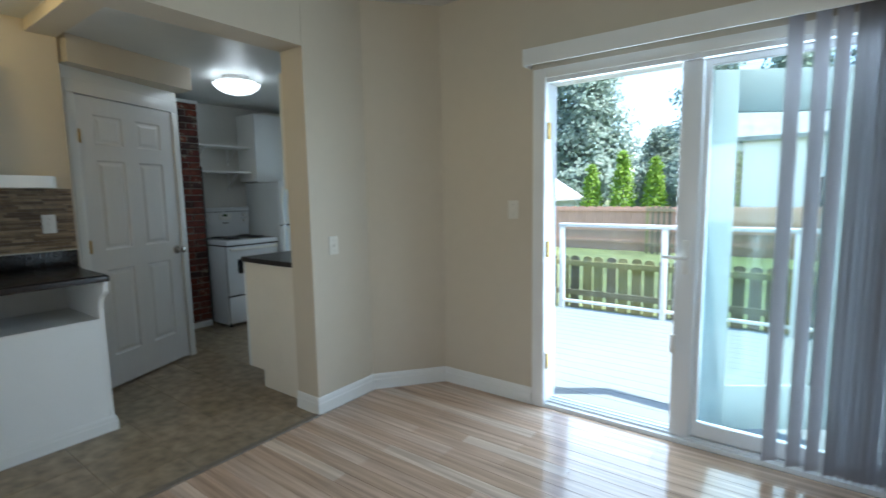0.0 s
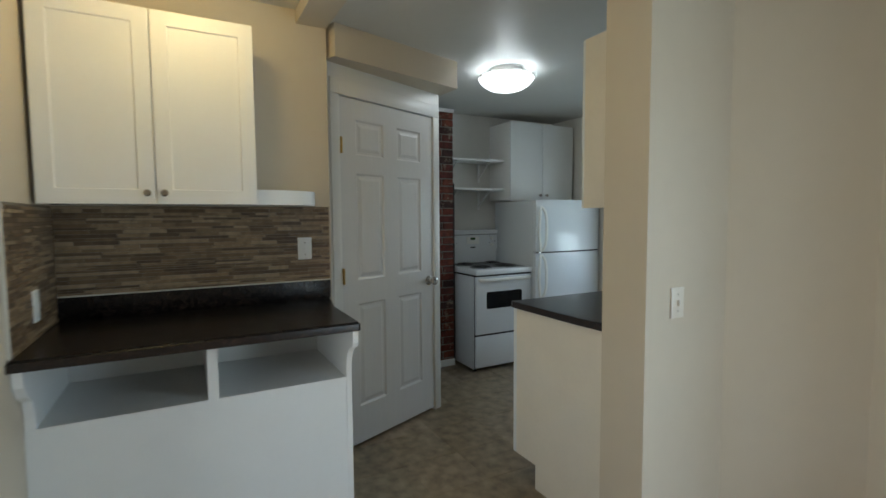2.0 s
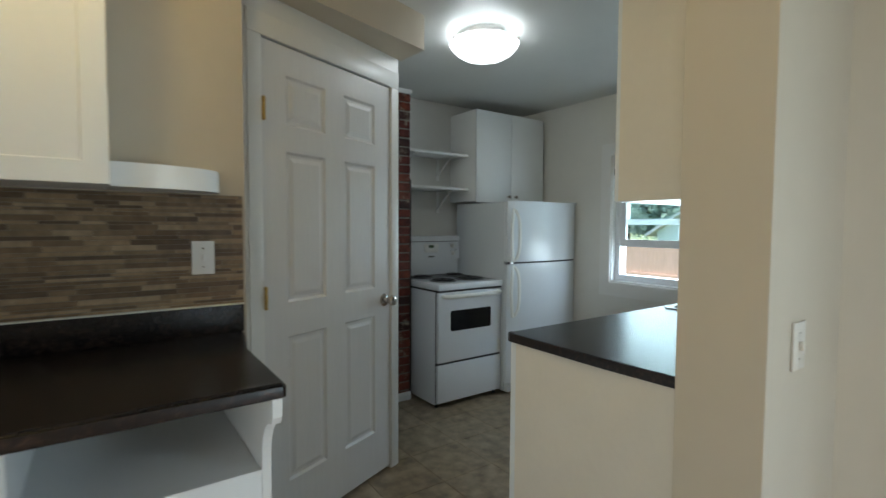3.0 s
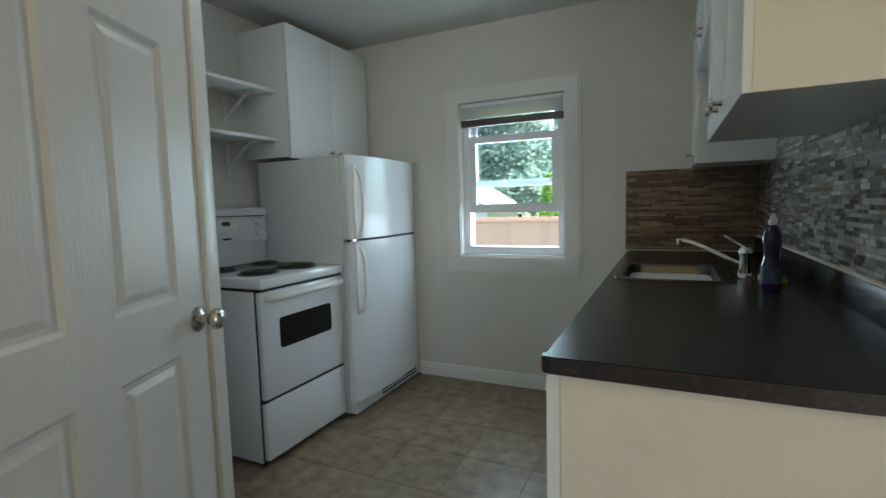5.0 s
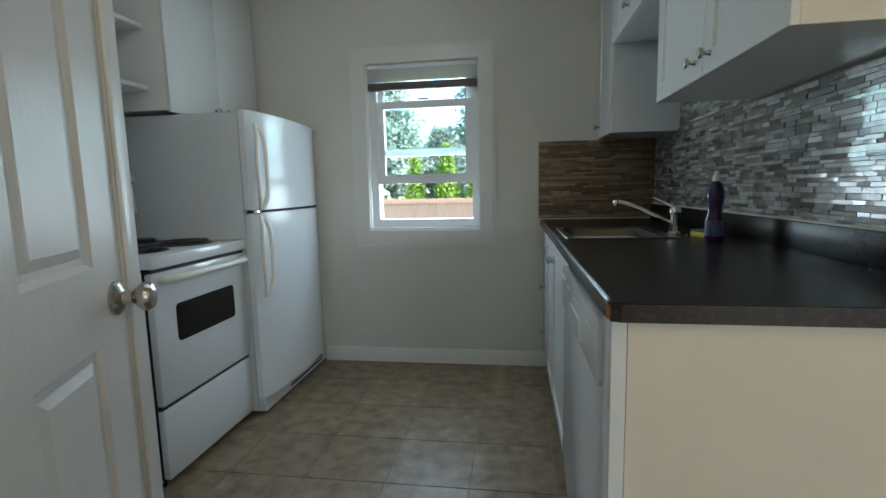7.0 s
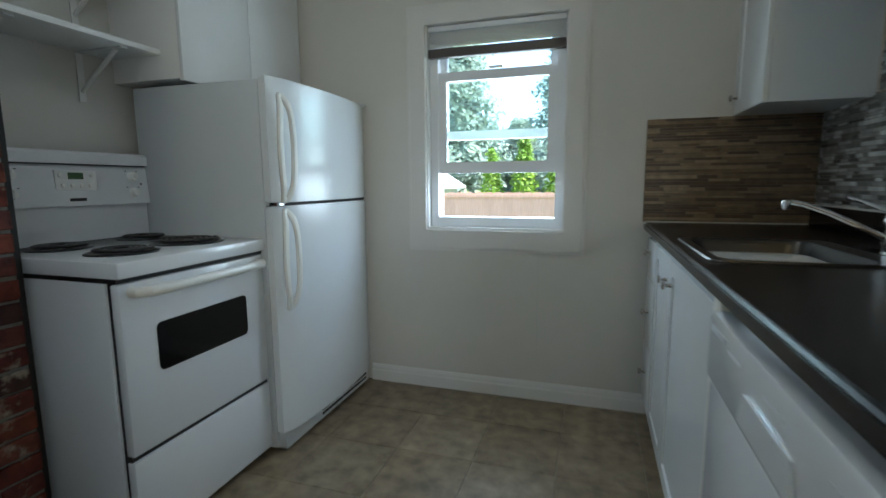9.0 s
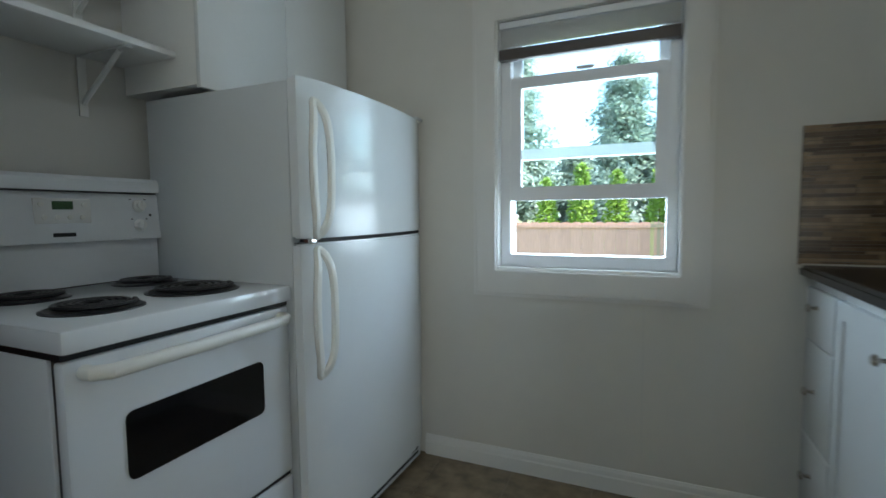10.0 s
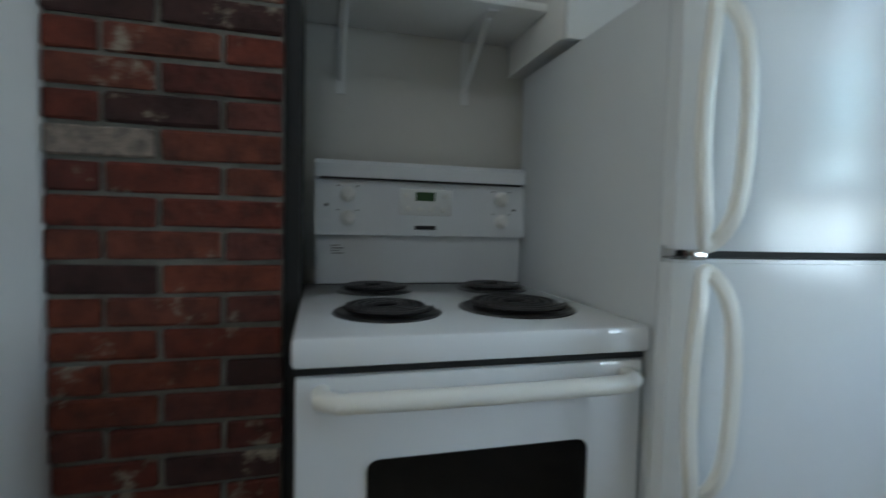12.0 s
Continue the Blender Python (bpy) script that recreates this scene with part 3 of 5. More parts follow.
win = thing("window_kitchen", "white vinyl hung window with its lower sash raised", "window", kind="structure")
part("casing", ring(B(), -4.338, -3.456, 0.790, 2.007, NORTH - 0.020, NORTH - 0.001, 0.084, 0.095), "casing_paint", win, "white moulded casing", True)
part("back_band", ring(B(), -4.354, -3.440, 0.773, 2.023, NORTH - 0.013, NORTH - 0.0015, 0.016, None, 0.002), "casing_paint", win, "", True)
bm = B()
box(bm, -4.255, -4.247, NORTH - 0.001, NORTH + 0.149, 0.885, 1.930)
box(bm, -3.548, -3.540, NORTH - 0.001, NORTH + 0.149, 0.885, 1.930)
box(bm, -4.247, -3.548, NORTH - 0.001, NORTH + 0.149, 0.885, 0.898)
box(bm, -4.247, -3.548, NORTH - 0.001, NORTH + 0.149, 1.922, 1.930)
part("jamb_lining", bm, "trim", win)
part("outer_frame", ring(B(), -4.246, -3.549, 0.899, 1.921, NORTH + 0.045, NORTH + 0.14, 0.042, 0.05), "vinyl_white", win, "", True)
lower = part("raised_sash", ring(B(), -4.207, -3.588, 1.182, 1.702, NORTH + 0.055, NORTH + 0.088, 0.046, 0.058), "vinyl_white", win, "", True)
pane = block("pane", (-4.164, -3.631, NORTH + 0.069, NORTH + 0.073, 1.236, 1.661), "glass", lower)
pane.visible_shadow = False
upper = part("upper_sash", ring(B(), -4.207, -3.588, 1.359, 1.894, NORTH + 0.096, NORTH + 0.128, 0.04, 0.045), "vinyl_white", win, "", True)
pane = block("pane", (-4.169, -3.626, NORTH + 0.11, NORTH + 0.114, 1.401, 1.856), "glass", upper)
pane.visible_shadow = False
block("sash_lock", (-3.931, -3.863, NORTH + 0.040, NORTH + 0.056, 1.704, 1.716), "white_plastic", win, "", 0.003)

shade = thing("mini_blind", "white mini blind drawn up above a dark bottom rail", "blind")
block("head_rail", (-4.242, -3.554, NORTH + 0.004, NORTH + 0.036, 1.892, 1.919), "vinyl_white", shade, "", 0.003)
for i in range(10):
    zz = 1.821 + 0.0068 * i
    block("slat", (-4.236, -3.560, NORTH + 0.006, NORTH + 0.034, zz, zz + 0.0022), "white_plastic", shade)
block("bottom_rail", (-4.242, -3.554, NORTH + 0.003, NORTH + 0.037, 1.764, 1.809), "blind_rail", shade, "dark brown rail", 0.004)
for x in (-4.128, -3.676):
    part("cord", tube(B(), [(x, NORTH + 0.02, 1.776), (x, NORTH + 0.02, 1.904)], 0.0012, 6), "white_plastic", shade)

# ---- patio door ----
pd = thing("patio_door", "white-framed patio door with the left half open", "patio door", pose(-0.065, 0, 0), kind="structure")
bm = B()
box(bm, -1.185, -1.105, DIN_Y - 0.018, DIN_Y - 0.001, 0, 2.10, 0.003)
box(bm, 0.585, 0.665, DIN_Y - 0.018, DIN_Y - 0.001, 0, 2.10, 0.003)
box(bm, -1.105, 0.585, DIN_Y - 0.018, DIN_Y - 0.001, 2.045, 2.10, 0.003)
part("casing", bm, "trim", pd, "", True)
bm = B()
box(bm, -1.119, -1.103, DIN_Y - 0.001, DIN_Y + 0.149, 0.0, 2.058)
box(bm, 0.565, 0.599, DIN_Y - 0.001, DIN_Y + 0.149, 0.0, 2.058)
box(bm, -1.103, 0.565, DIN_Y - 0.001, DIN_Y + 0.149, 2.02, 2.058)
part("frame", bm, "vinyl_white", pd)
bm = B()
box(bm, -1.103, 0.565, DIN_Y, DIN_Y + 0.16, -0.05, 0.022, 0.004)
for yy in (0.03, 0.07, 0.11):
    box(bm, -1.103, 0.565, DIN_Y + yy, DIN_Y + yy + 0.008, 0.021, 0.036)
part("sill_track", bm, "vinyl_white", pd, "white sill with metal tracks", True)
block("meeting_post", (-0.372, -0.272, DIN_Y + 0.02, DIN_Y + 0.10, 0.036, 2.02), "vinyl_white", pd, "", 0.006)
fixed = part("fixed_sash", ring(B(), -0.269, 0.563, 0.037, 2.018, DIN_Y + 0.045, DIN_Y + 0.085, 0.03, 0.08), "vinyl_white", pd, "", True)
pane = block("pane", (-0.242, 0.536, DIN_Y + 0.062, DIN_Y + 0.067, 0.112, 1.972), "glass", fixed)
pane.visible_shadow = False
bm = tube(B(), [(-0.32, DIN_Y + 0.02, 1.02), (-0.32, DIN_Y - 0.03, 1.02), (-0.33, DIN_Y - 0.04, 1.02), (-0.42, DIN_Y - 0.042, 1.025)], 0.009)
box(bm, -0.338, -0.302, DIN_Y + 0.008, DIN_Y + 0.021, 0.93, 1.11, 0.004)
part("lever_handle", bm, "white_plastic", pd, "", True)
block("foot_bolt", (-0.379, -0.352, DIN_Y - 0.008, DIN_Y + 0.02, 0.50, 0.60), "white_plastic", pd, "", 0.004)
for zz in (0.30, 1.02, 1.74):
    bm = B()
    box(bm, -1.104, -1.098, DIN_Y + 0.02, DIN_Y + 0.06, zz - 0.05, zz + 0.05)
    lathe(bm, [(0.0, -0.052), (0.007, -0.05), (0.007, 0.05), (0.0, 0.052)], pose(-1.096, DIN_Y + 0.015, zz), 10)
    part("hinge", bm, "brass", pd, "brass hinge")

# outer door leaf, swung back behind the fixed glass
leaf = thing("screen_door", "blue-grey painted glazed door standing open on the deck", "door", pose(-0.33, DIN_Y + 0.25, 0.0, 0, 0, 33))
bm = B()
box(bm, 0.0, 0.135, -0.02, 0.02, 0.0, 2.0, 0.004)
box(bm, 0.62, 0.77, -0.02, 0.02, 0.0, 2.0, 0.004)
box(bm, 0.135, 0.62, -0.02, 0.02, 0.0, 0.26, 0.004)
box(bm, 0.135, 0.62, -0.02, 0.02, 1.78, 2.0, 0.004)
part("leaf_frame", bm, "teal", leaf, "", True)
pane = block("pane", (0.135, 0.62, -0.003, 0.003, 0.26, 1.78), "glass", leaf)
pane.visible_shadow = False

val = thing("blind_valance", "long white valance over the patio door blinds", "valance", pose(-0.065, -0.05, 0))
bm = B()
box(bm, -1.212, 1.10, 3.445, 3.458, 2.11, 2.205, 0.003)
box(bm, -1.212, -1.199, 3.458, 3.549, 2.11, 2.205, 0.002)
box(bm, 1.087, 1.10, 3.458, 3.549, 2.11, 2.205, 0.002)
part("fascia", bm, "trim", val, "", True)
block("track", (-1.195, 1.085, 3.475, 3.525, 2.165, 2.20), "vinyl_white", val)
blinds = thing("vertical_blinds", "grey-lilac fabric vertical blinds drawn to one side", "blinds", pose(-0.065, -0.05, 0))
rng = random.Random(4)
xs = [0.09, 0.185, 0.255] + [0.315 + 0.026 * i for i in range(26)]
for i, x in enumerate(xs):
    bm = B()
    turn = radians(62 + rng.uniform(-6, 6)) if i > 2 else radians(48)
    dx, dy = 0.042 * math.cos(turn), 0.042 * math.sin(turn)
    k = 5
    pts = []
    for j in range(k + 1):
        a = j / k * 2 - 1
        bow = 0.006 * (1 - a * a)
        pts.append((x + dx * a - bow * math.sin(turn), 3.497 + dy * a + bow * math.cos(turn)))
    back = [(px + 0.0012, py + 0.0012) for px, py in pts[::-1]]
    prism(bm, pts + back, 0.06 + rng.uniform(-0.004, 0.004), 2.165)
    part("vane", bm, "blind", blinds, "", True)

# ---- closet door in the diagonal wall ----
dr = thing("door_closet", "white six-panel closet door, closed", "door", DIAG.copy(), kind="structure")


def panel_door(parent, x0, x1, z0, z1, y, t, material):
    """A six-panel leaf: stiles and rails round raised fields."""
    w = x1 - x0
    st, mid = 0.122, 0.122
    xa, xb, xc, xd = x0 + st, x0 + (w - mid) / 2, x0 + (w + mid) / 2, x1 - st
    zs = [(0.245, 0.872), (1.016, 1.647), (1.755, 1.958)]
    for a, b in ((x0, xa), (xb, xc), (xd, x1)):
        block("stile", (a, b, y, y + t, z0, z1), material, parent)
    edges = [z0] + [v for p in zs for v in p] + [z1]
    for l, r in ((xa, xb), (xc, xd)):
        for a, b in zip(edges[::2], edges[1::2]):
            block("rail", (l, r, y, y + t, a, b), material, parent)
    for l, r in ((xa, xb), (xc, xd)):
        for a, b in zs:
            bm = B()
            steps = [(0, 0.0), (0.010, 0.009), (0.022, 0.009), (0.040, 0.003)]
            loops = []
            for inset, depth in steps:
                loops.append([bm.verts.new((xx, y + depth, zz)) for xx, zz in ((l + inset, a + inset), (r - inset, a + inset), (r - inset, b - inset), (l + inset, b - inset))])
            for p, q in zip(loops, loops[1:]):
                for i in range(4):
                    bm.faces.new((p[i], p[(i + 1) % 4], q[(i + 1) % 4], q[i]))
            bm.faces.new(loops[-1])
            rim = loops[0]
            back = [bm.verts.new((v.co.x, y + t, v.co.z)) for v in rim]
            for i in range(4):
                bm.faces.new((rim[(i + 1) % 4], rim[i], back[i], back[(i + 1) % 4]))
            bm.faces.new(back[::-1])
            bmesh.ops.recalc_face_normals(bm, faces=bm.faces)
            part("raised_panel", bm, material, parent)


panel_door(dr, S0 + 0.004, S1 - 0.004, 0.018, DTOP - 0.006, 0.004, 0.036, "door")
block("casing_side", (S0 - 0.064, S0, -0.009, -0.0005, 0, DTOP), "trim", dr, "", 0.003)
block("casing_side", (S1, S1 + 0.062, -0.009, -0.0005, 0, DTOP), "trim", dr, "", 0.003)
block("casing_head", (S0 - 0.064, S1 + 0.062, -0.010, -0.0005, DTOP, DTOP + 0.085), "trim", dr, "", 0.003)


def round_knob(parent, m, material="nickel"):
    prof = [(0.0, 0.0), (0.034, 0.0), (0.034, 0.006), (0.026, 0.012), (0.014, 0.016), (0.012, 0.032), (0.020, 0.040), (0.028, 0.050), (0.029, 0.058), (0.024, 0.068), (0.012, 0.072), (0.0, 0.0725)]
    return part("knob", lathe(B(), prof, m), material, parent, "satin nickel knob", True)


round_knob(dr, pose(S1 - 0.050, 0.004, 0.945, 90, 0, 0))
for zz in (0.25, 1.05, 1.80):
    bm = lathe(B(), [(0.0, -0.047), (0.006, -0.045), (0.006, 0.045), (0.0, 0.047)], pose(S0 + 0.006, -0.013, zz), 10)
    box(bm, S0 - 0.001, S0 + 0.016, -0.003, 0.0035, zz - 0.045, zz + 0.045)
    part("hinge", bm, "brass", dr, "brass hinge")

# white door beyond the nook wall
ld = thing("door_hall", "white hall door in a white casing", "door", kind="structure")
bm = B()
box(bm, -2.659, -2.640, 0.43, 0.505, 0, 2.14, 0.003)
box(bm, -2.659, -2.640, -0.46, -0.385, 0, 2.14, 0.003)
box(bm, -2.659, -2.640, -0.385, 0.43, 2.065, 2.14, 0.003)
part("casing", bm, "trim", ld, "", True)
block("leaf", (-2.659, -2.652, -0.383, 0.428, 0.012, 2.063), "door", ld)

# ---- ceiling lights ----
def ceiling_light(label, at, glass_mat, deep):
    t = thing("ceiling_light", label, "ceiling light", pose(*at))
    part("base_plate", lathe(B(), [(0.0, 0.0), (0.11, 0.0), (0.11, -0.040), (0.158, -0.044), (0.16, -0.056), (0.0, -0.056)], steps=40), "white_plastic", t, "", True)
    prof = [(0.192, -0.058), (0.196, -0.064), (0.187, -0.058 - 0.25 * deep), (0.163, -0.058 - 0.52 * deep), (0.122, -0.058 - 0.79 * deep), (0.065, -0.058 - 0.96 * deep), (0.0, -0.058 - deep)]
    dome = part("glass_dome", lathe(B(), prof, steps=40), glass_mat, t, "frosted glass dome", True)
    dome.visible_shadow = False
    for k in range(3):
        a = radians(25 + 120 * k)
        part("clip", lathe(B(), [(0.0, -0.012), (0.007, -0.010), (0.007, 0.010), (0.0, 0.012)], pose(0.198 * math.cos(a), 0.198 * math.sin(a), -0.064, 90, 0, 90 + math.degrees(a)), 10), "nickel", t)
    return t


ceiling_light("lit round ceiling light with a frosted glass dome", (-3.94, 3.18, KCEIL), "lamp_glass", 0.095)
ceiling_light("lit warm ceiling light with a frosted glass dome", (-3.0, 1.20, NCEIL), "lamp_glass_warm", 0.115)

# ---- refrigerator ----
fr = thing("refrigerator", "white top-freezer refrigerator with ivory loop handles", "refrigerator")
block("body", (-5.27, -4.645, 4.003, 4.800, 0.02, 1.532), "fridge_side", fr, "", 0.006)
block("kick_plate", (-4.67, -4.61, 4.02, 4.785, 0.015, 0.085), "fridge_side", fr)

for k in range(2):
    block("grille_slot", (-4.612, -4.6085, 4.30, 4.76, 0.032 + 0.022 * k, 0.044 + 0.022 * k), "dark", fr)


def fridge_door(z0, z1):
    bm = B()
    k = 10
    front = []
    for i in range(k + 1):
        f = i / k
        yy = 4.0 + 0.805 * f
        bow = 0.030 * (1 - (2 * f - 1) ** 2)
        e = min(f, 1 - f) * 0.82
        round_off = 0.016 * max(0, 1 - e / 0.03) ** 2
        front.append((-4.592 + bow - round_off, yy))
    outline = [(-4.638, 4.0)] + front + [(-4.638, 4.805)]
    prism(bm, outline, z0, z1)
    bmesh.ops.bevel(bm, geom=[e for e in bm.edges if abs(e.verts[0].co.z - e.verts[1].co.z) < 1e-6], offset=0.007, segments=2, affect="EDGES")
    return bm


top_door = part("freezer_door", fridge_door(1.058, 1.542), "fridge", fr, "", True)
low_door = part("fresh_food_door", fridge_door(0.09, 1.044), "fridge", fr, "", True)
block("door_gap_seal", (-4.64, -4.605, 4.015, 4.79, 1.045, 1.057), "dark", fr)


def loop_handle(z0, z1, parent):
    """A long flat oval loop that stands off the door."""
    bm = B()
    k = 40
    zc, h = (z0 + z1) / 2, (z1 - z0) / 2
    rings = []
    for i in range(k):
        a = 2 * math.pi * i / k
        c, s = math.cos(a), math.sin(a)
        yy = 4.038 + 0.043 * c
        zz = zc + h * math.copysign(abs(s) ** 0.9, s)
        out = 0.026 * (1 - abs(s) ** 6) + 0.004
        p = Vector((-4.578 + out, yy, zz))
        rings.append((p, Vector((0, c, s * 0.3)).normalized()))
    vs = []
    for p, o in rings:
        vs.append([bm.verts.new(p + o * 0.0145 * math.cos(b) + Vector((1, 0, 0)) * 0.011 * math.sin(b)) for b in (2 * math.pi * j / 8 for j in range(8))])
    for i in range(k):
        u, w = vs[i], vs[(i + 1) % k]
        for j in range(8):
            bm.faces.new((u[j], u[(j + 1) % 8], w[(j + 1) % 8], w[j]))
    bmesh.ops.recalc_face_normals(bm, faces=bm.faces)
    return part("handle", bm, "ivory", parent, "ivory plastic loop handle", True)


loop_handle(1.068, 1.468, top_door)
loop_handle(0.632, 1.024, low_door)
block("hinge_cap", (-4.66, -4.58, 4.735, 4.795, 1.533, 1.549), "fridge_side", fr, "", 0.004)
block("centre_hinge", (-4.635, -4.575, 4.001, 4.04, 1.042, 1.060), "chrome", fr, "chrome bracket", 0.002)

# ---- stove ----
SY0, SY1, SF = 3.372, 3.996, -4.655
st = thing("stove", "white electric coil stove with a black oven window", "stove")
st.scale.z = 1.016
block("body", (-5.29, SF - 0.046, SY0 + 0.004, SY1 - 0.004, 0.02, 0.845), "enamel", st, "", 0.004)
block("front_seam", (SF - 0.046, SF - 0.033, SY0 + 0.012, SY1 - 0.012, 0.03, 0.845), "black", st)
bm = B()
box(bm, -5.29, SF + 0.012, SY0, SY1, 0.856, 0.905, 0.010)
part("cooktop", bm, "enamel", st, "", True)
block("cooktop_gap", (-5.28, SF - 0.005, SY0 + 0.006, SY1 - 0.006, 0.844, 0.858), "black", st)
oven = block("oven_door", (SF - 0.033, SF, SY0 + 0.006, SY1 - 0.006, 0.332, 0.842), "enamel", st, "", 0.008)
bm = B()
oy0, oy1, oz0, oz1, rr = 3.488, 3.878, 0.556, 0.706, 0.018
pts = []
for cy, cz, a0 in ((oy1 - rr, oz1 - rr, 0), (oy0 + rr, oz1 - rr, 90), (oy0 + rr, oz0 + rr, 180), (oy1 - rr, oz0 + rr, 270)):
    pts += [(cy + rr * math.cos(radians(a0 + d)), cz + rr * math.sin(radians(a0 + d))) for d in (0, 30, 60, 90)]
extrude_outline(bm, pts, "x", SF - 0.004, SF + 0.003)
part("oven_window", bm, "black_glass", oven, "black glass oven window")
hz, hx = 0.815, SF + 0.045
bar = [(SF - 0.002, SY0 + 0.045, hz), (SF + 0.025, SY0 + 0.045, hz), (hx, SY0 + 0.07, hz)]
bar += [(hx + 0.006 * math.sin(math.pi * i / 8), SY0 + 0.07 + (SY1 - SY0 - 0.14) * i / 8, hz) for i in range(1, 8)]
bar += [(hx, SY1 - 0.07, hz), (SF + 0.025, SY1 - 0.045, hz), (SF - 0.002, SY1 - 0.045, hz)]
part("handle", tube(B(), bar, 0.0155, 14), "ivory", oven, "ivory bar handle", True)
block("drawer_gap", (SF - 0.03, SF - 0.012, SY0 + 0.008, SY1 - 0.008, 0.314, 0.334), "black", st)
block("storage_drawer", (SF - 0.033, SF - 0.002, SY0 + 0.006, SY1 - 0.006, 0.040, 0.317), "enamel", st, "", 0.006)
for y in (SY0 + 0.03, SY1 - 0.03):
    for x in (-5.25, SF - 0.06):
        part("foot", lathe(B(), [(0.0, 0.0), (0.014, 0.0), (0.012, 0.025), (0.0, 0.025)], pose(x, y, 0), 10), "black", st)
# back guard: a low riser, then the control box that overhangs it
block("riser", (-5.29, -5.238, SY0 + 0.032, SY1 + 0.002, 0.90, 1.044), "enamel", st, "", 0.003)
bm = extrude_outline(B(), [(-5.29, 1.040), (-5.222, 1.040), (-5.235, 1.186), (-5.222, 1.192), (-5.222, 1.226), (-5.232, 1.237), (-5.29, 1.237)], "y", SY0 + 0.030, SY1 + 0.004)
guard = part("control_panel", bm, "enamel", st)
block("panel_shadow_line", (-5.240, -5.2225, SY0 + 0.042, SY1 - 0.008, 1.1865, 1.1915), "dark", guard)


def knob(y, z):
    m = Matrix.Translation((-5.231, y, z)) @ pose(0, 0, 0, 0, 84.5, 0)
    bm = lathe(B(), [(0.0, 0.0), (0.021, 0.0), (0.020, 0.008), (0.014, 0.012), (0.013, 0.024), (0.0, 0.025)], m, 20)
    box(bm, -5.215, -5.203, y - 0.0035, y + 0.0035, z - 0.016, z + 0.016, 0.002)
    part("dial", bm, "white_plastic", guard, "", True)


for y in (SY0 + 0.116, SY1 - 0.066):
    for z in (1.148, 1.084):
        knob(y, z)
for y in (SY0 + 0.116, SY1 - 0.066):
    for z in (1.148, 1.084):
        for dy in (-0.028, 0.022):
            block("dial_mark", (-5.236, -5.2235 - (z - 1.04) * 0.08, y + dy, y + dy + 0.006, z + 0.020, z + 0.023), "dark", guard)
block("cooktop_seam", (-5.238, -5.2365, SY0 + 0.034, SY1, 0.9055, 0.9085), "dark", st)
yc = (SY0 + SY1) / 2 + 0.02
disp = block("display_panel", (-5.239, -5.2255, yc - 0.075, yc + 0.075, 1.095, 1.168), "white_plastic", guard, "", 0.003)
block("clock_display", (-5.230, -5.2235, yc - 0.03, yc + 0.024, 1.136, 1.160), "lcd", disp, "green-grey clock display")
for k, (dy, z) in enumerate([(-0.058, 1.150), (0.055, 1.150)] + [(-0.05 + 0.033 * i, 1.113) for i in range(4)]):
    part("button", lathe(B(), [(0.0, 0.0), (0.008, 0.0), (0.007, 0.004), (0.0, 0.0045)], pose(-5.2265, yc + dy, z, 0, 90, 0), 12), "ivory", disp)
block("maker_plate", (-5.233, -5.2235, yc - 0.032, yc + 0.028, 1.054, 1.068), "black", guard, "black maker's plate")
for y, z in ((SY0 + 0.060, 1.118), (SY1 - 0.028, 1.118)):
    part("indicator_lamp", lathe(B(), [(0.0, 0.0), (0.0045, 0.0), (0.004, 0.004), (0.0, 0.004)], pose(-5.231, y, z, 0, 90, 0), 10), "black", guard)
for j in range(4):
    zz = 1.010 - 0.007 * j
    block("caution_line", (-5.2385, -5.2372, SY0 + 0.075, SY0 + 0.095 + 0.012 * (j % 2), zz, zz + 0.0022), "dark", st)


def burner(x, y, r):
    b = lathe(B(), [(r + 0.012, 0.0), (r + 0.012, 0.004), (r + 0.003, 0.006), (r - 0.004, 0.003), (0.0, 0.001)], pose(x, y, 0.9035), 36)
    bowl = part("drip_bowl", b, "black", st, "black drip bowl", True)
    pts, turns = [], 4.2
    k = int(turns * 26)
    for i in range(k + 1):
        a = 2 * math.pi * turns * i / k
        q = 0.022 + (r - 0.03) * i / k
        pts.append((x + q * math.cos(a), y + q * math.sin(a), 0.917))
    part("coil", tube(B(), pts, 0.0065, 6, 0.7), "coil", bowl, "dark spiral element", True)


burner(-5.125, SY0 + 0.178, 0.083)
burner(-5.125, SY1 - 0.128, 0.079)
burner(-4.83, SY0 + 0.170, 0.092)
burner(-4.845, SY1 - 0.178, 0.11)


# ---- cabinets ----
def small_knob(parent, at, axis):
    """A cabinet knob at a point, standing out along +x or -x."""
    m = pose(*at, 0, 90 if axis > 0 else -90, 0)
    prof = [(0.0, 0.0), (0.008, 0.0), (0.006, 0.004), (0.005, 0.014), (0.013, 0.020), (0.0145, 0.025), (0.011, 0.030), (0.0, 0.031)]
    return part("knob", lathe(B(), prof, m, 18), "nickel", parent, "satin nickel knob", True)


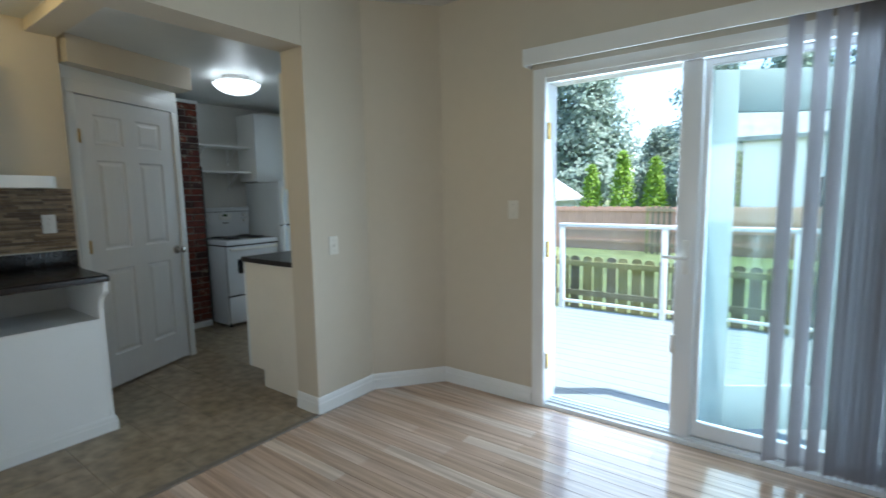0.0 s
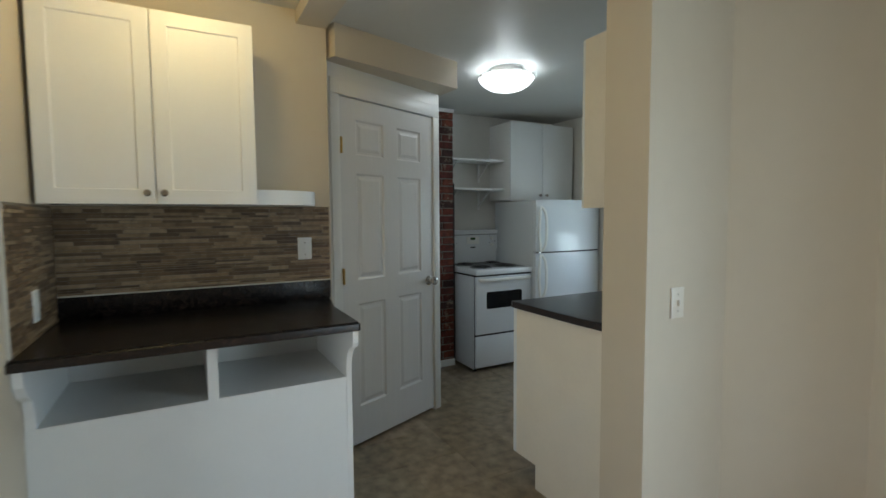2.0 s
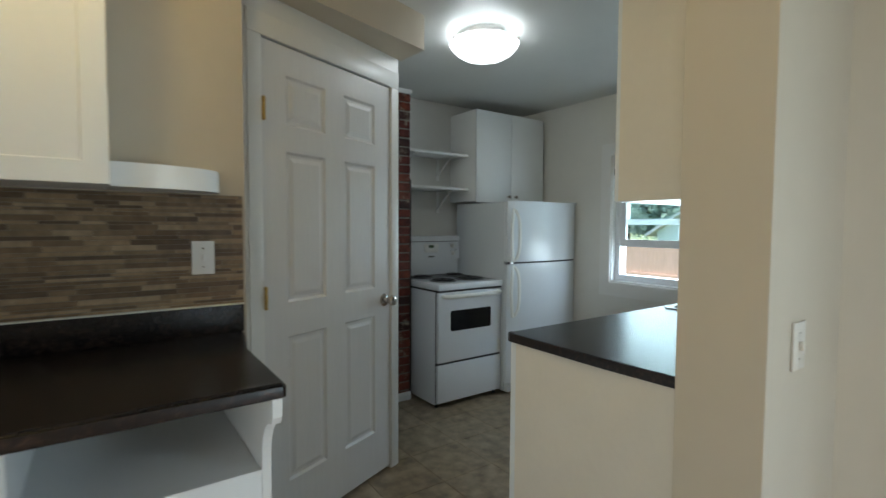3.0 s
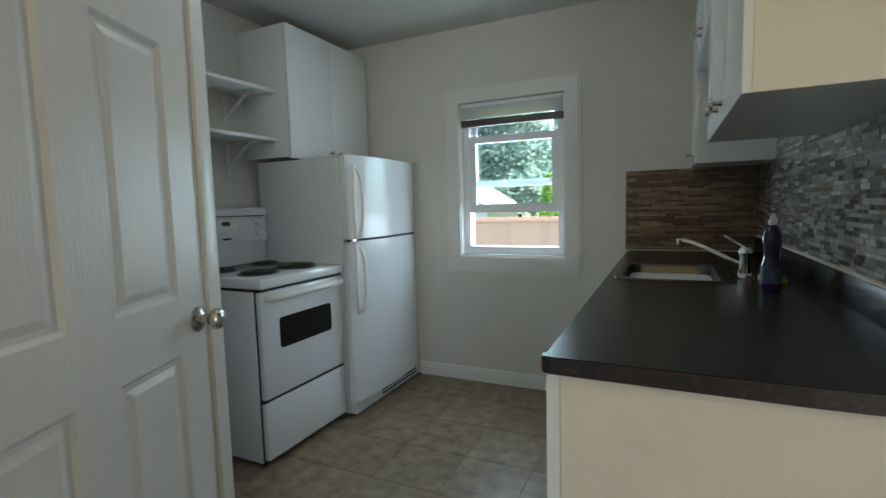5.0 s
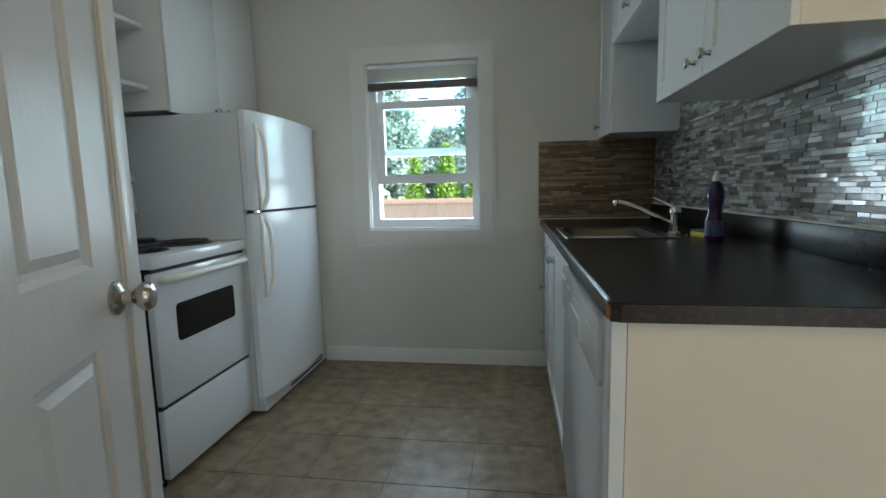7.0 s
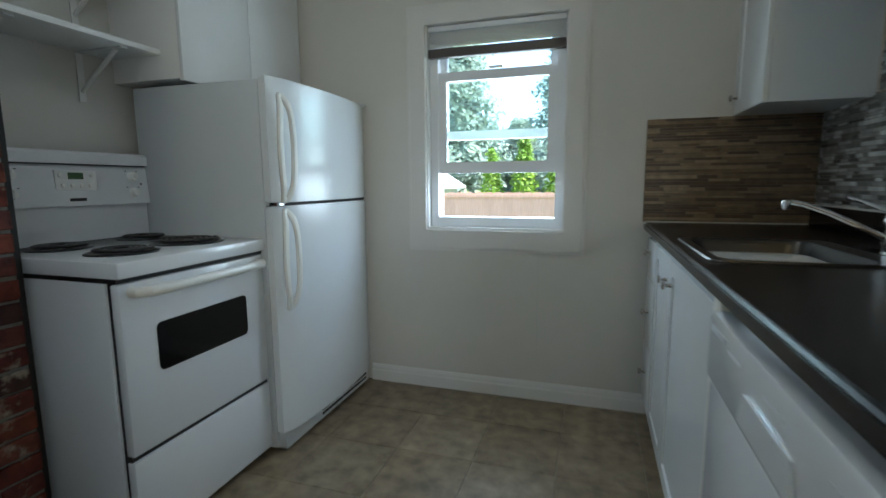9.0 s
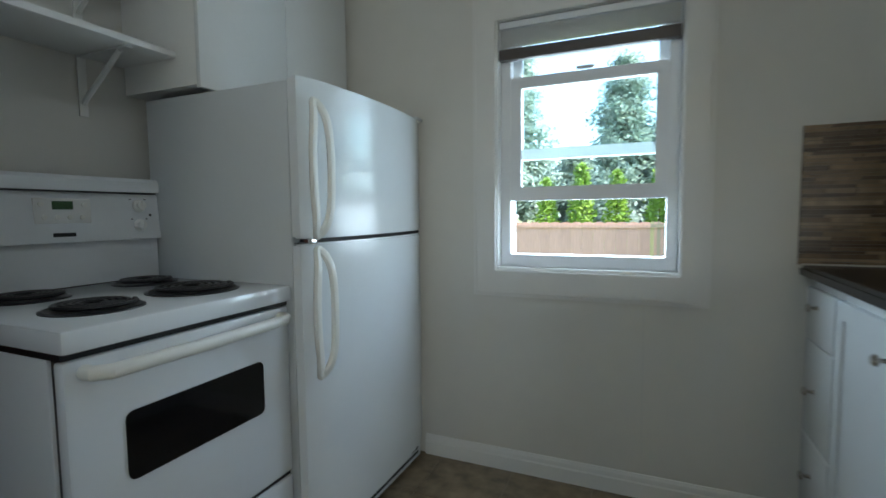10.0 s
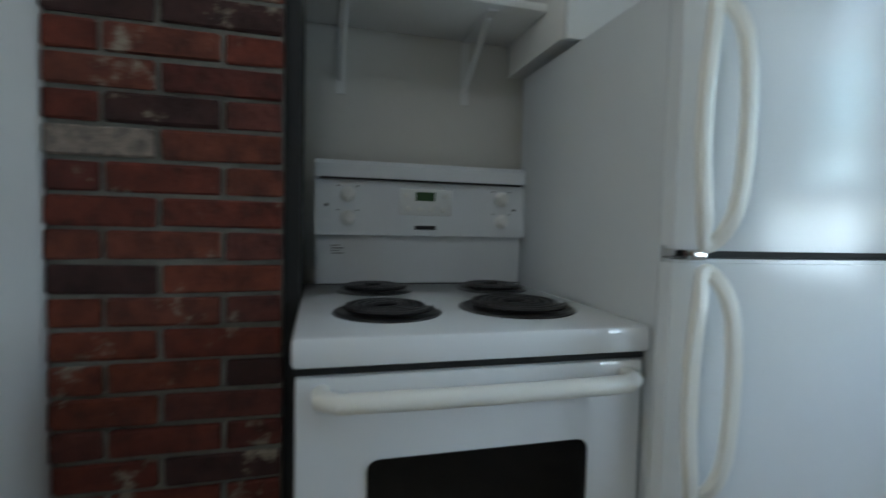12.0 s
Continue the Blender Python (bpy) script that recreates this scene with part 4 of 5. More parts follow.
def shaker(x, y0, y1, z0, z1, out, parent, material="cab", rail=0.058, name="door"):
    """A framed door in a y-z plane; x is its back, out is +1 or -1, and its field is sunk."""
    bm = B()
    steps = [(0.0, 0.0), (0.0, 0.0165), (0.0015, 0.018), (rail, 0.018), (rail + 0.003, 0.011)]
    loops = [[bm.verts.new((x + out * d, yy, zz)) for yy, zz in ((y0 + i, z0 + i), (y1 - i, z0 + i), (y1 - i, z1 - i), (y0 + i, z1 - i))] for i, d in steps]
    for p, q in zip(loops, loops[1:]):
        for i in range(4):
            bm.faces.new((p[i], p[(i + 1) % 4], q[(i + 1) % 4], q[i]))
    bm.faces.new(loops[0])
    bm.faces.new(loops[-1])
    bmesh.ops.recalc_face_normals(bm, faces=bm.faces)
    return part(name, bm, material, parent)


def slab(x, y0, y1, z0, z1, out, parent, material="cab_gloss", name="door"):
    a, c = sorted((x, x + 0.018 * out))
    return block(name, (a, c, y0, y1, z0, z1), material, parent, "", 0.002)


# nook wall cabinet
uc = thing("wall_cabinet", "white shaker wall cabinet hung over the nook counter", "cabinet")
block("body", (-3.709, -3.424, 0.670, 1.436, 1.451, 2.221), "cab", uc)
d = shaker(-3.422, 0.668, 1.051, 1.449, 2.223, 1, uc)
small_knob(d, (-3.404, 1.023, 1.494), 1)
d = shaker(-3.422, 1.055, 1.438, 1.449, 2.223, 1, uc)
small_knob(d, (-3.404, 1.083, 1.494), 1)
bm = B()
outl = [(-3.7095, 1.440)] + [(-3.7095 + 0.20 * math.cos(radians(a)) ** 0.7, 1.440 + 0.315 * math.sin(radians(a))) for a in range(0, 91, 9)]
prism(bm, outl, 1.451, 1.522)
tagged(part("corner_shelf", bm, "cab", None, "", True), "small white rounded shelf beside the wall cabinet", "shelf")

# nook base: a shallow white unit with open cubbies under the top
nb = thing("nook_base_unit", "white boxed base unit with open cubbies below the counter", "cabinet")
block("front_board", (-3.18, -3.160, 0.652, 1.752, 0.0, 0.686), "cab", nb)
block("cubby_floor", (-3.70, -3.181, 0.654, 1.752, 0.654, 0.684), "cab", nb)
block("back_board", (-3.70, -3.685, 0.652, 1.752, 0.684, 0.917), "cab", nb)
block("divider", (-3.684, -3.161, 1.205, 1.243, 0.685, 0.917), "cab", nb)
block("side_board", (-3.684, -3.165, 0.652, 0.683, 0.685, 0.917), "cab", nb)
pts = [(-3.70, 0.0), (-3.160, 0.0), (-3.160, 0.70)]
pts += [(-3.160 + 0.042 * (1 - math.cos(radians(a))) / 0.46, 0.71 + 0.13 * math.sin(radians(a))) for a in range(15, 91, 15)]
pts += [(-3.056, 0.86), (-3.056, 0.917), (-3.70, 0.917)]
part("end_panel", extrude_outline(B(), pts, "y", 1.753, 1.777), "cab", nb, "white end panel with a curved bracket")
bm = extrude_outline(B(), [(-3.159, 0.72), (-3.14, 0.79), (-3.09, 0.82), (-3.06, 0.86), (-3.056, 0.917), (-3.159, 0.917)], "y", 0.654, 0.684)
part("bracket", bm, "cab", nb)
baseboard("baseboard_nook", (-3.159, 1.777), (-3.159, 0.655), h=0.09)
baseboard("baseboard_nook_end", (-3.60, 1.778), (-3.146, 1.778), h=0.09)


def worktop(name, outline, z0, z1, label, bevel=0.008):
    bm = prism(B(), outline, z0, z1)
    bmesh.ops.bevel(bm, geom=[e for e in bm.edges if abs(e.verts[0].co.z - e.verts[1].co.z) < 1e-6 and e.verts[0].co.z > z1 - 1e-4], offset=bevel, segments=3, affect="EDGES")
    return tagged(part(name, bm, "counter", None, "", True), label, "countertop")


nook_top = worktop("nook_countertop", [(-3.7085, 0.652), (-3.028, 0.652), (-3.028, 1.772), (-3.037, 1.781), (-3.45, 1.787), (-3.7085, 1.838)], 0.918, 0.955, "black laminate countertop of the nook")
block("front_edge", (-3.028, -3.0255, 0.654, 1.771, 0.920, 0.947), "counter_edge", nook_top, "mottled brown edge band", 0.001)
tagged(block("nook_upstand", (-3.7085, -3.688, 0.654, 1.834, 0.955, 1.054), "counter", None, "", 0.004), "black laminate upstand along the nook wall", "upstand")

# main run: base units below the sink counter
FRONT = -3.150
CT, CB = 0.943, 0.911
run = thing("peninsula_end_panel", "cream painted end panel of the kitchen counter", "panel")
part("panel", extrude_outline(B(), [(-3.140, 0.125), (-2.982, 0.125), (-2.982, 0.0), (-2.502, 0.0), (-2.502, CB - 0.001), (-3.140, CB - 0.001)], "y", 2.672, 2.690), "peach", run)
block("edge_strip", (-3.167, -3.141, 2.673, 2.70, 0.125, CB - 0.001), "cab_gloss", run, "white edge strip")

dw = thing("dishwasher", "white built-in dishwasher with a pocket handle", "dishwasher")
block("body", (-3.127, -2.55, 2.79, 3.45, 0.10, CB - 0.002), "fridge_side", dw)
block("door", (FRONT - 0.018, -3.128, 2.785, 3.455, 0.14, 0.738), "enamel", dw, "", 0.006)
ctl = block("control_strip", (FRONT - 0.024, -3.128, 2.785, 3.455, 0.742, 0.878), "enamel", dw, "", 0.008)
bm = B()
extrude_outline(bm, [(3.00, 0.762), (3.22, 0.762), (3.20, 0.812), (3.02, 0.812)], "x", FRONT - 0.030, FRONT - 0.022)
part("pocket_handle", bm, "enamel", ctl, "white pocket handle")
block("vent_slot", (FRONT - 0.0255, FRONT - 0.022, 3.33, 3.43, 0.846, 0.857), "fridge_side", ctl)
block("toe_panel", (-3.07, -3.03, 2.79, 3.45, 0.0, 0.10), "fridge_side", dw)
filler = tagged(block("filler_strip", (FRONT - 0.012, -3.128, 2.702, 2.779, 0.105, CB - 0.002), "cab_gloss", None, "", 0.002), "white filler strip beside the dishwasher", "panel")

tagged(block("filler_strip", (FRONT - 0.004, -3.128, 3.461, 3.522, 0.105, CB - 0.002), "peach", None, "", 0.002), "cream filler strip between dishwasher and sink unit", "panel")
for ya in (2.86, 3.06, 3.24):
    block("button_groove", (FRONT - 0.0252, FRONT - 0.022, ya, ya + 0.07, 0.838, 0.843), "fridge_side", ctl)
su = thing("sink_base_unit", "white base cabinet with two doors under the sink", "cabinet")
block("body", (-3.131, -2.52, 3.526, 4.556, 0.10, CB - 0.002), "cab", su)
block("toe_board", (-3.06, -3.04, 3.526, 4.556, 0.0, 0.10), "cab", su)
for ya, yb, ky in ((3.528, 4.160, 4.110), (4.164, 4.554, 4.215)):
    d = shaker(FRONT + 0.018, ya, yb, 0.108, 0.872, -1, su, "cab_gloss", 0.05)
    small_knob(d, (FRONT, ky, 0.79), -1)
du = thing("drawer_unit", "white base unit with three knobbed drawers", "drawers")
block("body", (-3.131, -2.52, 4.562, 4.832, 0.10, CB - 0.002), "cab", du)
block("toe_board", (-3.06, -3.04, 4.562, 4.832, 0.0, 0.10), "cab", du)
for za, zb, kz in ((0.70, 0.872, 0.815), (0.375, 0.695, 0.54), (0.108, 0.370, 0.255)):
    d = slab(FRONT + 0.018, 4.565, 4.831, za, zb, -1, du, name="drawer")
    small_knob(d, (FRONT, 4.72, kz), -1)

# countertop with a cut-out for the sink, made of strips round the hole
SX0, SX1, SYA, SYB = -3.108, -2.755, 3.685, 4.125
bm = B()
gx, gy = (-3.175, SX0, SX1, -2.502), (2.684, SYA, SYB, 4.832)
grid = {(i, j, k): bm.verts.new((gx[i], gy[j], z)) for i in range(4) for j in range(4) for k, z in enumerate((CB, CT))}
for i in range(3):
    for j in range(3):
        if (i, j) != (1, 1):
            for k in (0, 1):
                bm.faces.new([grid[p] for p in ((i, j, k), (i + 1, j, k), (i + 1, j + 1, k), (i, j + 1, k))])
for e in [e for e in bm.edges if len(e.link_faces) == 1 and e.verts[0].co.z > CT - 1e-5]:
    a, b = e.verts
    lo = [next(v for v in bm.verts if v.co.z < CT - 1e-5 and (v.co.xy - w.co.xy).length < 1e-6) for w in (b, a)]
    bm.faces.new((a, b, *lo))
bmesh.ops.recalc_face_normals(bm, faces=bm.faces)
lip = [e for e in bm.edges if all(v.co.z > CT - 1e-5 and v.co.x < -3.174 for v in e.verts)]
bmesh.ops.bevel(bm, geom=lip, offset=0.010, segments=3, affect="EDGES", clamp_overlap=True)
top = tagged(part("countertop", bm, "counter", None, "", True), "black laminate kitchen countertop", "countertop")
end = [(-2.502, 2.6835), (-2.502, 2.6600), (-2.75, 2.6510), (-3.1550, 2.6570), (-3.1705, 2.6635), (-3.1750, 2.6760), (-3.1750, 2.6835)]
bm = prism(B(), end, CB, CT)
part("bowed_end", bm, "counter", top)
part("near_edge", prism(B(), [(-2.502, 2.6600), (-2.502, 2.6570), (-2.75, 2.6480), (-3.1550, 2.6540), (-3.1720, 2.6610), (-3.1705, 2.6635), (-3.1550, 2.6570), (-2.75, 2.6510)], CB - 0.001, CT - 0.002), "counter_edge", top, "mottled brown edge band")
part("chipped_corner", prism(B(), [(-3.1665, 2.6595), (-3.1735, 2.6625), (-3.1775, 2.6740), (-3.1750, 2.6760), (-3.1705, 2.6635)], CB + 0.002, CT - 0.006), "copper", top, "chipped copper-brown corner")
tagged(block("upstand", (-2.524, -2.502, 2.672, 4.832, CT, 1.027), "counter", None, "", 0.004), "black laminate upstand along the tiled wall", "upstand")

sk = thing("sink", "stainless steel drop-in sink in the black counter", "sink")
bm = B()
def rrect(x0, x1, y0, y1, r, k=5):
    out = []
    for cx, cy, a0 in ((x1 - r, y1 - r, 0), (x0 + r, y1 - r, 90), (x0 + r, y0 + r, 180), (x1 - r, y0 + r, 270)):
        out += [(cx + r * math.cos(radians(a0 + 90 * i / k)), cy + r * math.sin(radians(a0 + 90 * i / k))) for i in range(k + 1)]
    return out
loops = [(rrect(-3.138, -2.728, 3.66, 4.15, 0.04), CT + 0.001), (rrect(-3.136, -2.730, 3.662, 4.148, 0.04), CT + 0.006), (rrect(-3.110, -2.780, 3.686, 4.124, 0.05), CT + 0.004), (rrect(-3.105, -2.785, 3.692, 4.118, 0.05), CT - 0.01), (rrect(-3.085, -2.805, 3.712, 4.098, 0.06), CT - 0.16), (rrect(-3.03, -2.86, 3.77, 4.04, 0.06), CT - 0.17)]
prev = None
for pts, z in loops:
    vs = [bm.verts.new((x, y, z)) for x, y in pts]
    if prev:
        for i in range(len(vs)):
            bm.faces.new((prev[i], prev[(i + 1) % len(vs)], vs[(i + 1) % len(vs)], vs[i]))
    prev = vs
bm.faces.new(prev)
part("basin", bm, "steel", sk, "", True)
part("drain", lathe(B(), [(0.0, 0.002), (0.03, 0.003), (0.04, 0.001), (0.042, 0.0)], pose(-2.945, 3.905, CT - 0.1695), 20), "chrome", sk, "", True)

fc = thing("faucet", "chrome single-lever kitchen faucet behind the sink", "faucet")
FX, FY = -2.69, 3.87
part("body", lathe(B(), [(0.0, 0.0), (0.028, 0.0), (0.026, 0.005), (0.021, 0.010), (0.019, 0.070), (0.023, 0.082), (0.022, 0.098), (0.014, 0.108), (0.0, 0.110)], pose(FX, FY, CT)), "chrome", fc, "", True)
part("spout", tube(B(), [(FX - 0.005, FY, CT + 0.038), (FX - 0.05, FY + 0.008, CT + 0.062), (FX - 0.13, FY + 0.022, CT + 0.104), (FX - 0.185, FY + 0.032, CT + 0.126), (FX - 0.215, FY + 0.037, CT + 0.132)], 0.0075, 12), "chrome", fc, "", True)
part("aerator", lathe(B(), [(0.0, -0.016), (0.0095, -0.016), (0.011, -0.006), (0.011, 0.008), (0.0, 0.011)], pose(FX - 0.222, FY + 0.038, CT + 0.128), 14), "chrome", fc, "", True)
part("lever", tube(B(), [(FX, FY, CT + 0.105), (FX - 0.03, FY + 0.05, CT + 0.125), (FX - 0.055, FY + 0.11, CT + 0.142)], 0.0055, 10), "chrome", fc, "", True)
part("escutcheon", prism(B(), rrect(FX - 0.03, FX + 0.03, FY - 0.10, FY + 0.10, 0.028), CT, CT + 0.005), "chrome", fc)

bt = thing("soap_bottle", "purple dish soap bottle with a pale cap on the counter", "bottle", pose(-2.655, 3.575, CT))
bt.scale = (0.76, 0.76, 1.0)
part("bottle", lathe(B(), [(0.0, 0.0), (0.036, 0.0), (0.038, 0.006), (0.038, 0.075), (0.030, 0.10), (0.029, 0.115), (0.036, 0.145), (0.036, 0.17), (0.026, 0.195), (0.014, 0.205), (0.0, 0.205)], pose(0, 0, 0)), "purple", bt, "", True)
part("label", lathe(B(), [(0.0386, 0.02), (0.0388, 0.022), (0.0388, 0.072), (0.0386, 0.074)], pose(0, 0, 0)), "purple_label", bt, "teal and violet label", True)
part("cap", lathe(B(), [(0.0, 0.205), (0.015, 0.205), (0.015, 0.22), (0.010, 0.228), (0.008, 0.24), (0.0, 0.241)], pose(0, 0, 0)), "white_plastic", bt, "pale flip cap", True)
sp = thing("sponge", "yellow sponge with a green scouring side", "sponge", pose(-2.625, 3.735, CT, 0, 0, 12))
block("foam", (-0.03, 0.03, -0.045, 0.045, 0.0, 0.018), "sponge_y", sp, "", 0.004)
block("scourer", (-0.03, 0.03, -0.045, 0.045, 0.0182, 0.025), "sponge_g", sp, "", 0.002)

structure("caulk_nook", box(B(), -3.704, -3.6875, 0.662, 1.836, 1.0545, 1.0595), "caulk", "pale caulk line above the nook upstand", "caulk")
structure("caulk_counter", box(B(), -2.523, -2.5085, 2.68, 4.822, 1.0275, 1.0325), "caulk", "pale caulk line above the kitchen upstand", "caulk")
structure("caulk_window_side", box(B(), -3.172, -2.53, NORTH - 0.014, NORTH - 0.0085, CT + 0.0005, CT + 0.006), "caulk", "pale caulk line behind the sink", "caulk")
structure("tile_edge_trim", box(B(), -3.052, -3.046, 0.6515, 0.662, 0.956, 1.449), "caulk", "pale edge trim of the nook tiles", "trim")

# wall cabinets over the sink counter
CX, RTOP = -2.818, 2.206
w1 = thing("wall_cabinet", "white wall cabinet with two doors and a cream end", "cabinet", group="cabinets over the counter")
block("body", (CX, -2.502, 2.826, 3.650, 1.426, RTOP), "cab_gloss", w1)
block("end_skin", (CX - 0.002, -2.502, 2.821, 2.8255, 1.426, RTOP), "peach", w1, "cream painted end")
for ya, yb, ky in ((2.823, 3.234, 3.186), (3.239, 3.648, 3.290)):
    d = shaker(CX - 0.001, ya, yb, 1.426, RTOP - 0.002, -1, w1, "cab_gloss")
    small_knob(d, (CX - 0.019, ky, 1.474), -1)
w2 = thing("wall_cabinet", "short white wall cabinet above the sink", "cabinet", group="cabinets over the counter")
block("body", (CX, -2.502, 3.653, 4.452, 1.852, RTOP), "cab_gloss", w2)
for ya, yb, ky in ((3.655, 4.050, 4.005), (4.055, 4.45, 4.10)):
    d = shaker(CX - 0.001, ya, yb, 1.852, RTOP - 0.002, -1, w2, "cab_gloss")
    small_knob(d, (CX - 0.019, ky, 1.915), -1)
w3 = thing("wall_cabinet", "narrow white wall cabinet in the corner", "cabinet", group="cabinets over the counter")
block("body", (CX, -2.502, 4.455, 4.832, 1.412, RTOP), "cab_gloss", w3)
d = shaker(CX - 0.001, 4.457, 4.831, 1.412, RTOP - 0.002, -1, w3, "cab_gloss")
small_knob(d, (CX - 0.019, 4.79, 1.48), -1)

# cabinet over the refrigerator, and the open shelves
lc = thing("wall_cabinet", "white two-door wall cabinet over the refrigerator", "cabinet")
block("body", (-5.338, -4.988, 3.982, 4.785, 1.553, 2.318), "cab", lc)
for ya, yb, ky in ((3.980, 4.381, 4.34), (4.385, 4.787, 4.425)):
    d = slab(-4.987, ya, yb, 1.543, 2.318, 1, lc)
    small_knob(d, (-4.969, ky, 1.60), 1)
for z in (1.646, 1.93):
    sh = thing("wall_shelf", "white board shelf on metal brackets beside the cabinet", "shelf", group="open shelves")
    block("board", (-5.338, -5.075, 3.345, 3.979, z, z + 0.02), "cab", sh, "", 0.002)
    for y in (3.47, 3.84):
        bm = B()
        box(bm, -5.338, -5.332, y - 0.013, y + 0.013, z - 0.19, z - 0.001)
        box(bm, -5.332, -5.10, y - 0.013, y + 0.013, z - 0.006, z - 0.001)
        tube(bm, [(-5.334, y, z - 0.15), (-5.14, y, z - 0.008)], 0.008, 8)
        part("bracket", bm, "trim", sh, "white metal bracket")

# ---- switches and outlets ----
def wall_plate(name, label, m, kind_of, skin="white_plastic"):
    """A cover plate in its local x-z plane, facing local -y."""
    t = thing(name, label, "outlet" if kind_of == "outlet" else "switch", m)
    block("plate", (-0.036, 0.036, -0.006, 0.0, -0.058, 0.058), skin, t, "", 0.002)
    if kind_of == "outlet":
        for z in (-0.02, 0.02):
            part("socket", lathe(B(), [(0.0, 0.0), (0.016, 0.0), (0.016, 0.002), (0.0, 0.0022)], pose(0, -0.0065, z, 90, 0, 0), 18), "black" if "black" in label else "ivory", t)
    else:
        block("toggle", (-0.005, 0.005, -0.016, -0.0065, -0.011, 0.011), skin, t, "", 0.002)
        for z in (-0.032, 0.032):
            part("screw", lathe(B(), [(0.0, 0.0), (0.003, 0.0), (0.0, 0.001)], pose(0, -0.0062, z, 90, 0, 0), 8), "nickel", t)
    return t


wall_plate("light_switch", "white light switch on the brown tiles", pose(-3.7015, 1.703, 1.228, 0, 0, 90), "switch")
wall_plate("outlet", "white outlet on the tiled side wall", pose(-3.36, 0.6585, 1.075, 0, 0, 180), "outlet")
wall_plate("outlet", "white outlet with black sockets on the grey tiles", pose(-2.5085, 2.965, 1.075, 0, 0, -90), "outlet")
wall_plate("light_switch", "white light switch on the cream wall", pose(PILE + 0.001, 2.775, 1.06, 0, 0, 90), "switch", "plate_cream")
wall_plate("light_switch", "white light switch beside the patio door", pose(-1.39, DIN_Y - 0.001, 1.265, 0, 0, 0), "switch", "plate_cream")
tagged(block("wall_crack", (-3.664, -3.6615, NORTH - 0.0012, NORTH + 0.001, 0.18, 0.77), "ceiling"), "faint joint line below the kitchen window", "crack", kind="structure")

# ---- brick chimney ----
BX0, BX1, BY0, BY1, BTOP = -5.33, -4.99, 2.910, 3.337, 2.335
ch = tagged(part("brick_chimney", box(B(), BX0, BX1, BY0, BY1, 0.0, BTOP), "mortar"), "old red brick chimney with grey mortar and paint smears", "chimney", kind="structure")
block("top_trim", (BX0, BX1 + 0.02, BY0, BY1 + 0.01, BTOP, BTOP + 0.03), "trim", ch, "white wooden trim")
# Solid dark block stands in for the gap's shade and the old pipe.
structure("chimney_pipe_gap", box(B(), -5.335, -5.02, 3.340, 3.372, 0.0, 1.70), "dark", "dark block for the shaded gap and old pipe beside the stove", "pipe gap")


# ---- outdoors ----
dk = structure("deck", box(B(), -2.38, 4.2, DIN_Y + 0.162, 6.62, -0.30, -0.125), "deck", "pale blue-grey painted wooden deck", "deck")
bm = B()
for k in range(20):
    y0 = DIN_Y + 0.165 + 0.1475 * k
    box(bm, -2.38, 4.2, y0, y0 + 0.143, -0.1245, -0.118)
part("deck_boards", bm, "deck", dk)
RY = 6.55
rl = thing("deck_railing", "white metal deck railing with glass panels", "railing")
for i in range(5):
    x = -2.31 + 1.21 * i
    block("post", (x - 0.03, x + 0.03, RY - 0.03, RY + 0.03, -0.124, 0.93), "rail", rl, "", 0.004)
block("top_rail", (-2.35, 2.60, RY - 0.035, RY + 0.035, 0.93, 0.975), "rail", rl, "", 0.006)
block("bottom_rail", (-2.31, 2.56, RY - 0.02, RY + 0.02, -0.035, 0.0), "rail", rl, "", 0.004)
for i in range(4):
    x = -2.31 + 1.21 * i
    g1 = block("glass_panel", (x + 0.04, x + 1.17, RY - 0.004, RY + 0.004, 0.0, 0.90), "glass_screen", rl)
    g1.visible_shadow = False


def fence(name, label, y, x0, x1, z0, z1, w, gap, material, scallop=0.0, stagger=0.0):
    """Upright boards on two rails; stagger sets every second board behind the rails."""
    f = thing(name, label, "fence")
    n = int((x1 - x0) / (w + gap))
    for i in range(n):
        x = x0 + i * (w + gap)
        top = z1 + scallop * abs(math.sin(i * 1.3))
        back = stagger * (i % 2)
        pts = [(x, z0), (x + w, z0), (x + w, top - 0.03), (x + w * 0.72, top), (x + w * 0.28, top), (x, top - 0.03)]
        part("board", extrude_outline(B(), pts, "y", y + back, y + back + 0.02), material, f)
    for z in (z0 + 0.25, z1 - 0.16):
        block("rail", (x0, x1, y - 0.045, y - 0.001, z, z + 0.09), material, f)
    return f


fence("picket_fence", "wooden board-on-board fence beyond the deck, sun and shade in its tones", 8.6, -6.2, 5.2, -0.64, 0.27, 0.15, 0.05, "fence_near", 0.01, 0.05)
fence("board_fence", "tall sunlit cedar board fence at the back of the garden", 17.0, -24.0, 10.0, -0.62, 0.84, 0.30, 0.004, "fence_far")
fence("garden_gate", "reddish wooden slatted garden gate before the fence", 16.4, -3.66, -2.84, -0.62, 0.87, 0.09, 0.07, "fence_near")


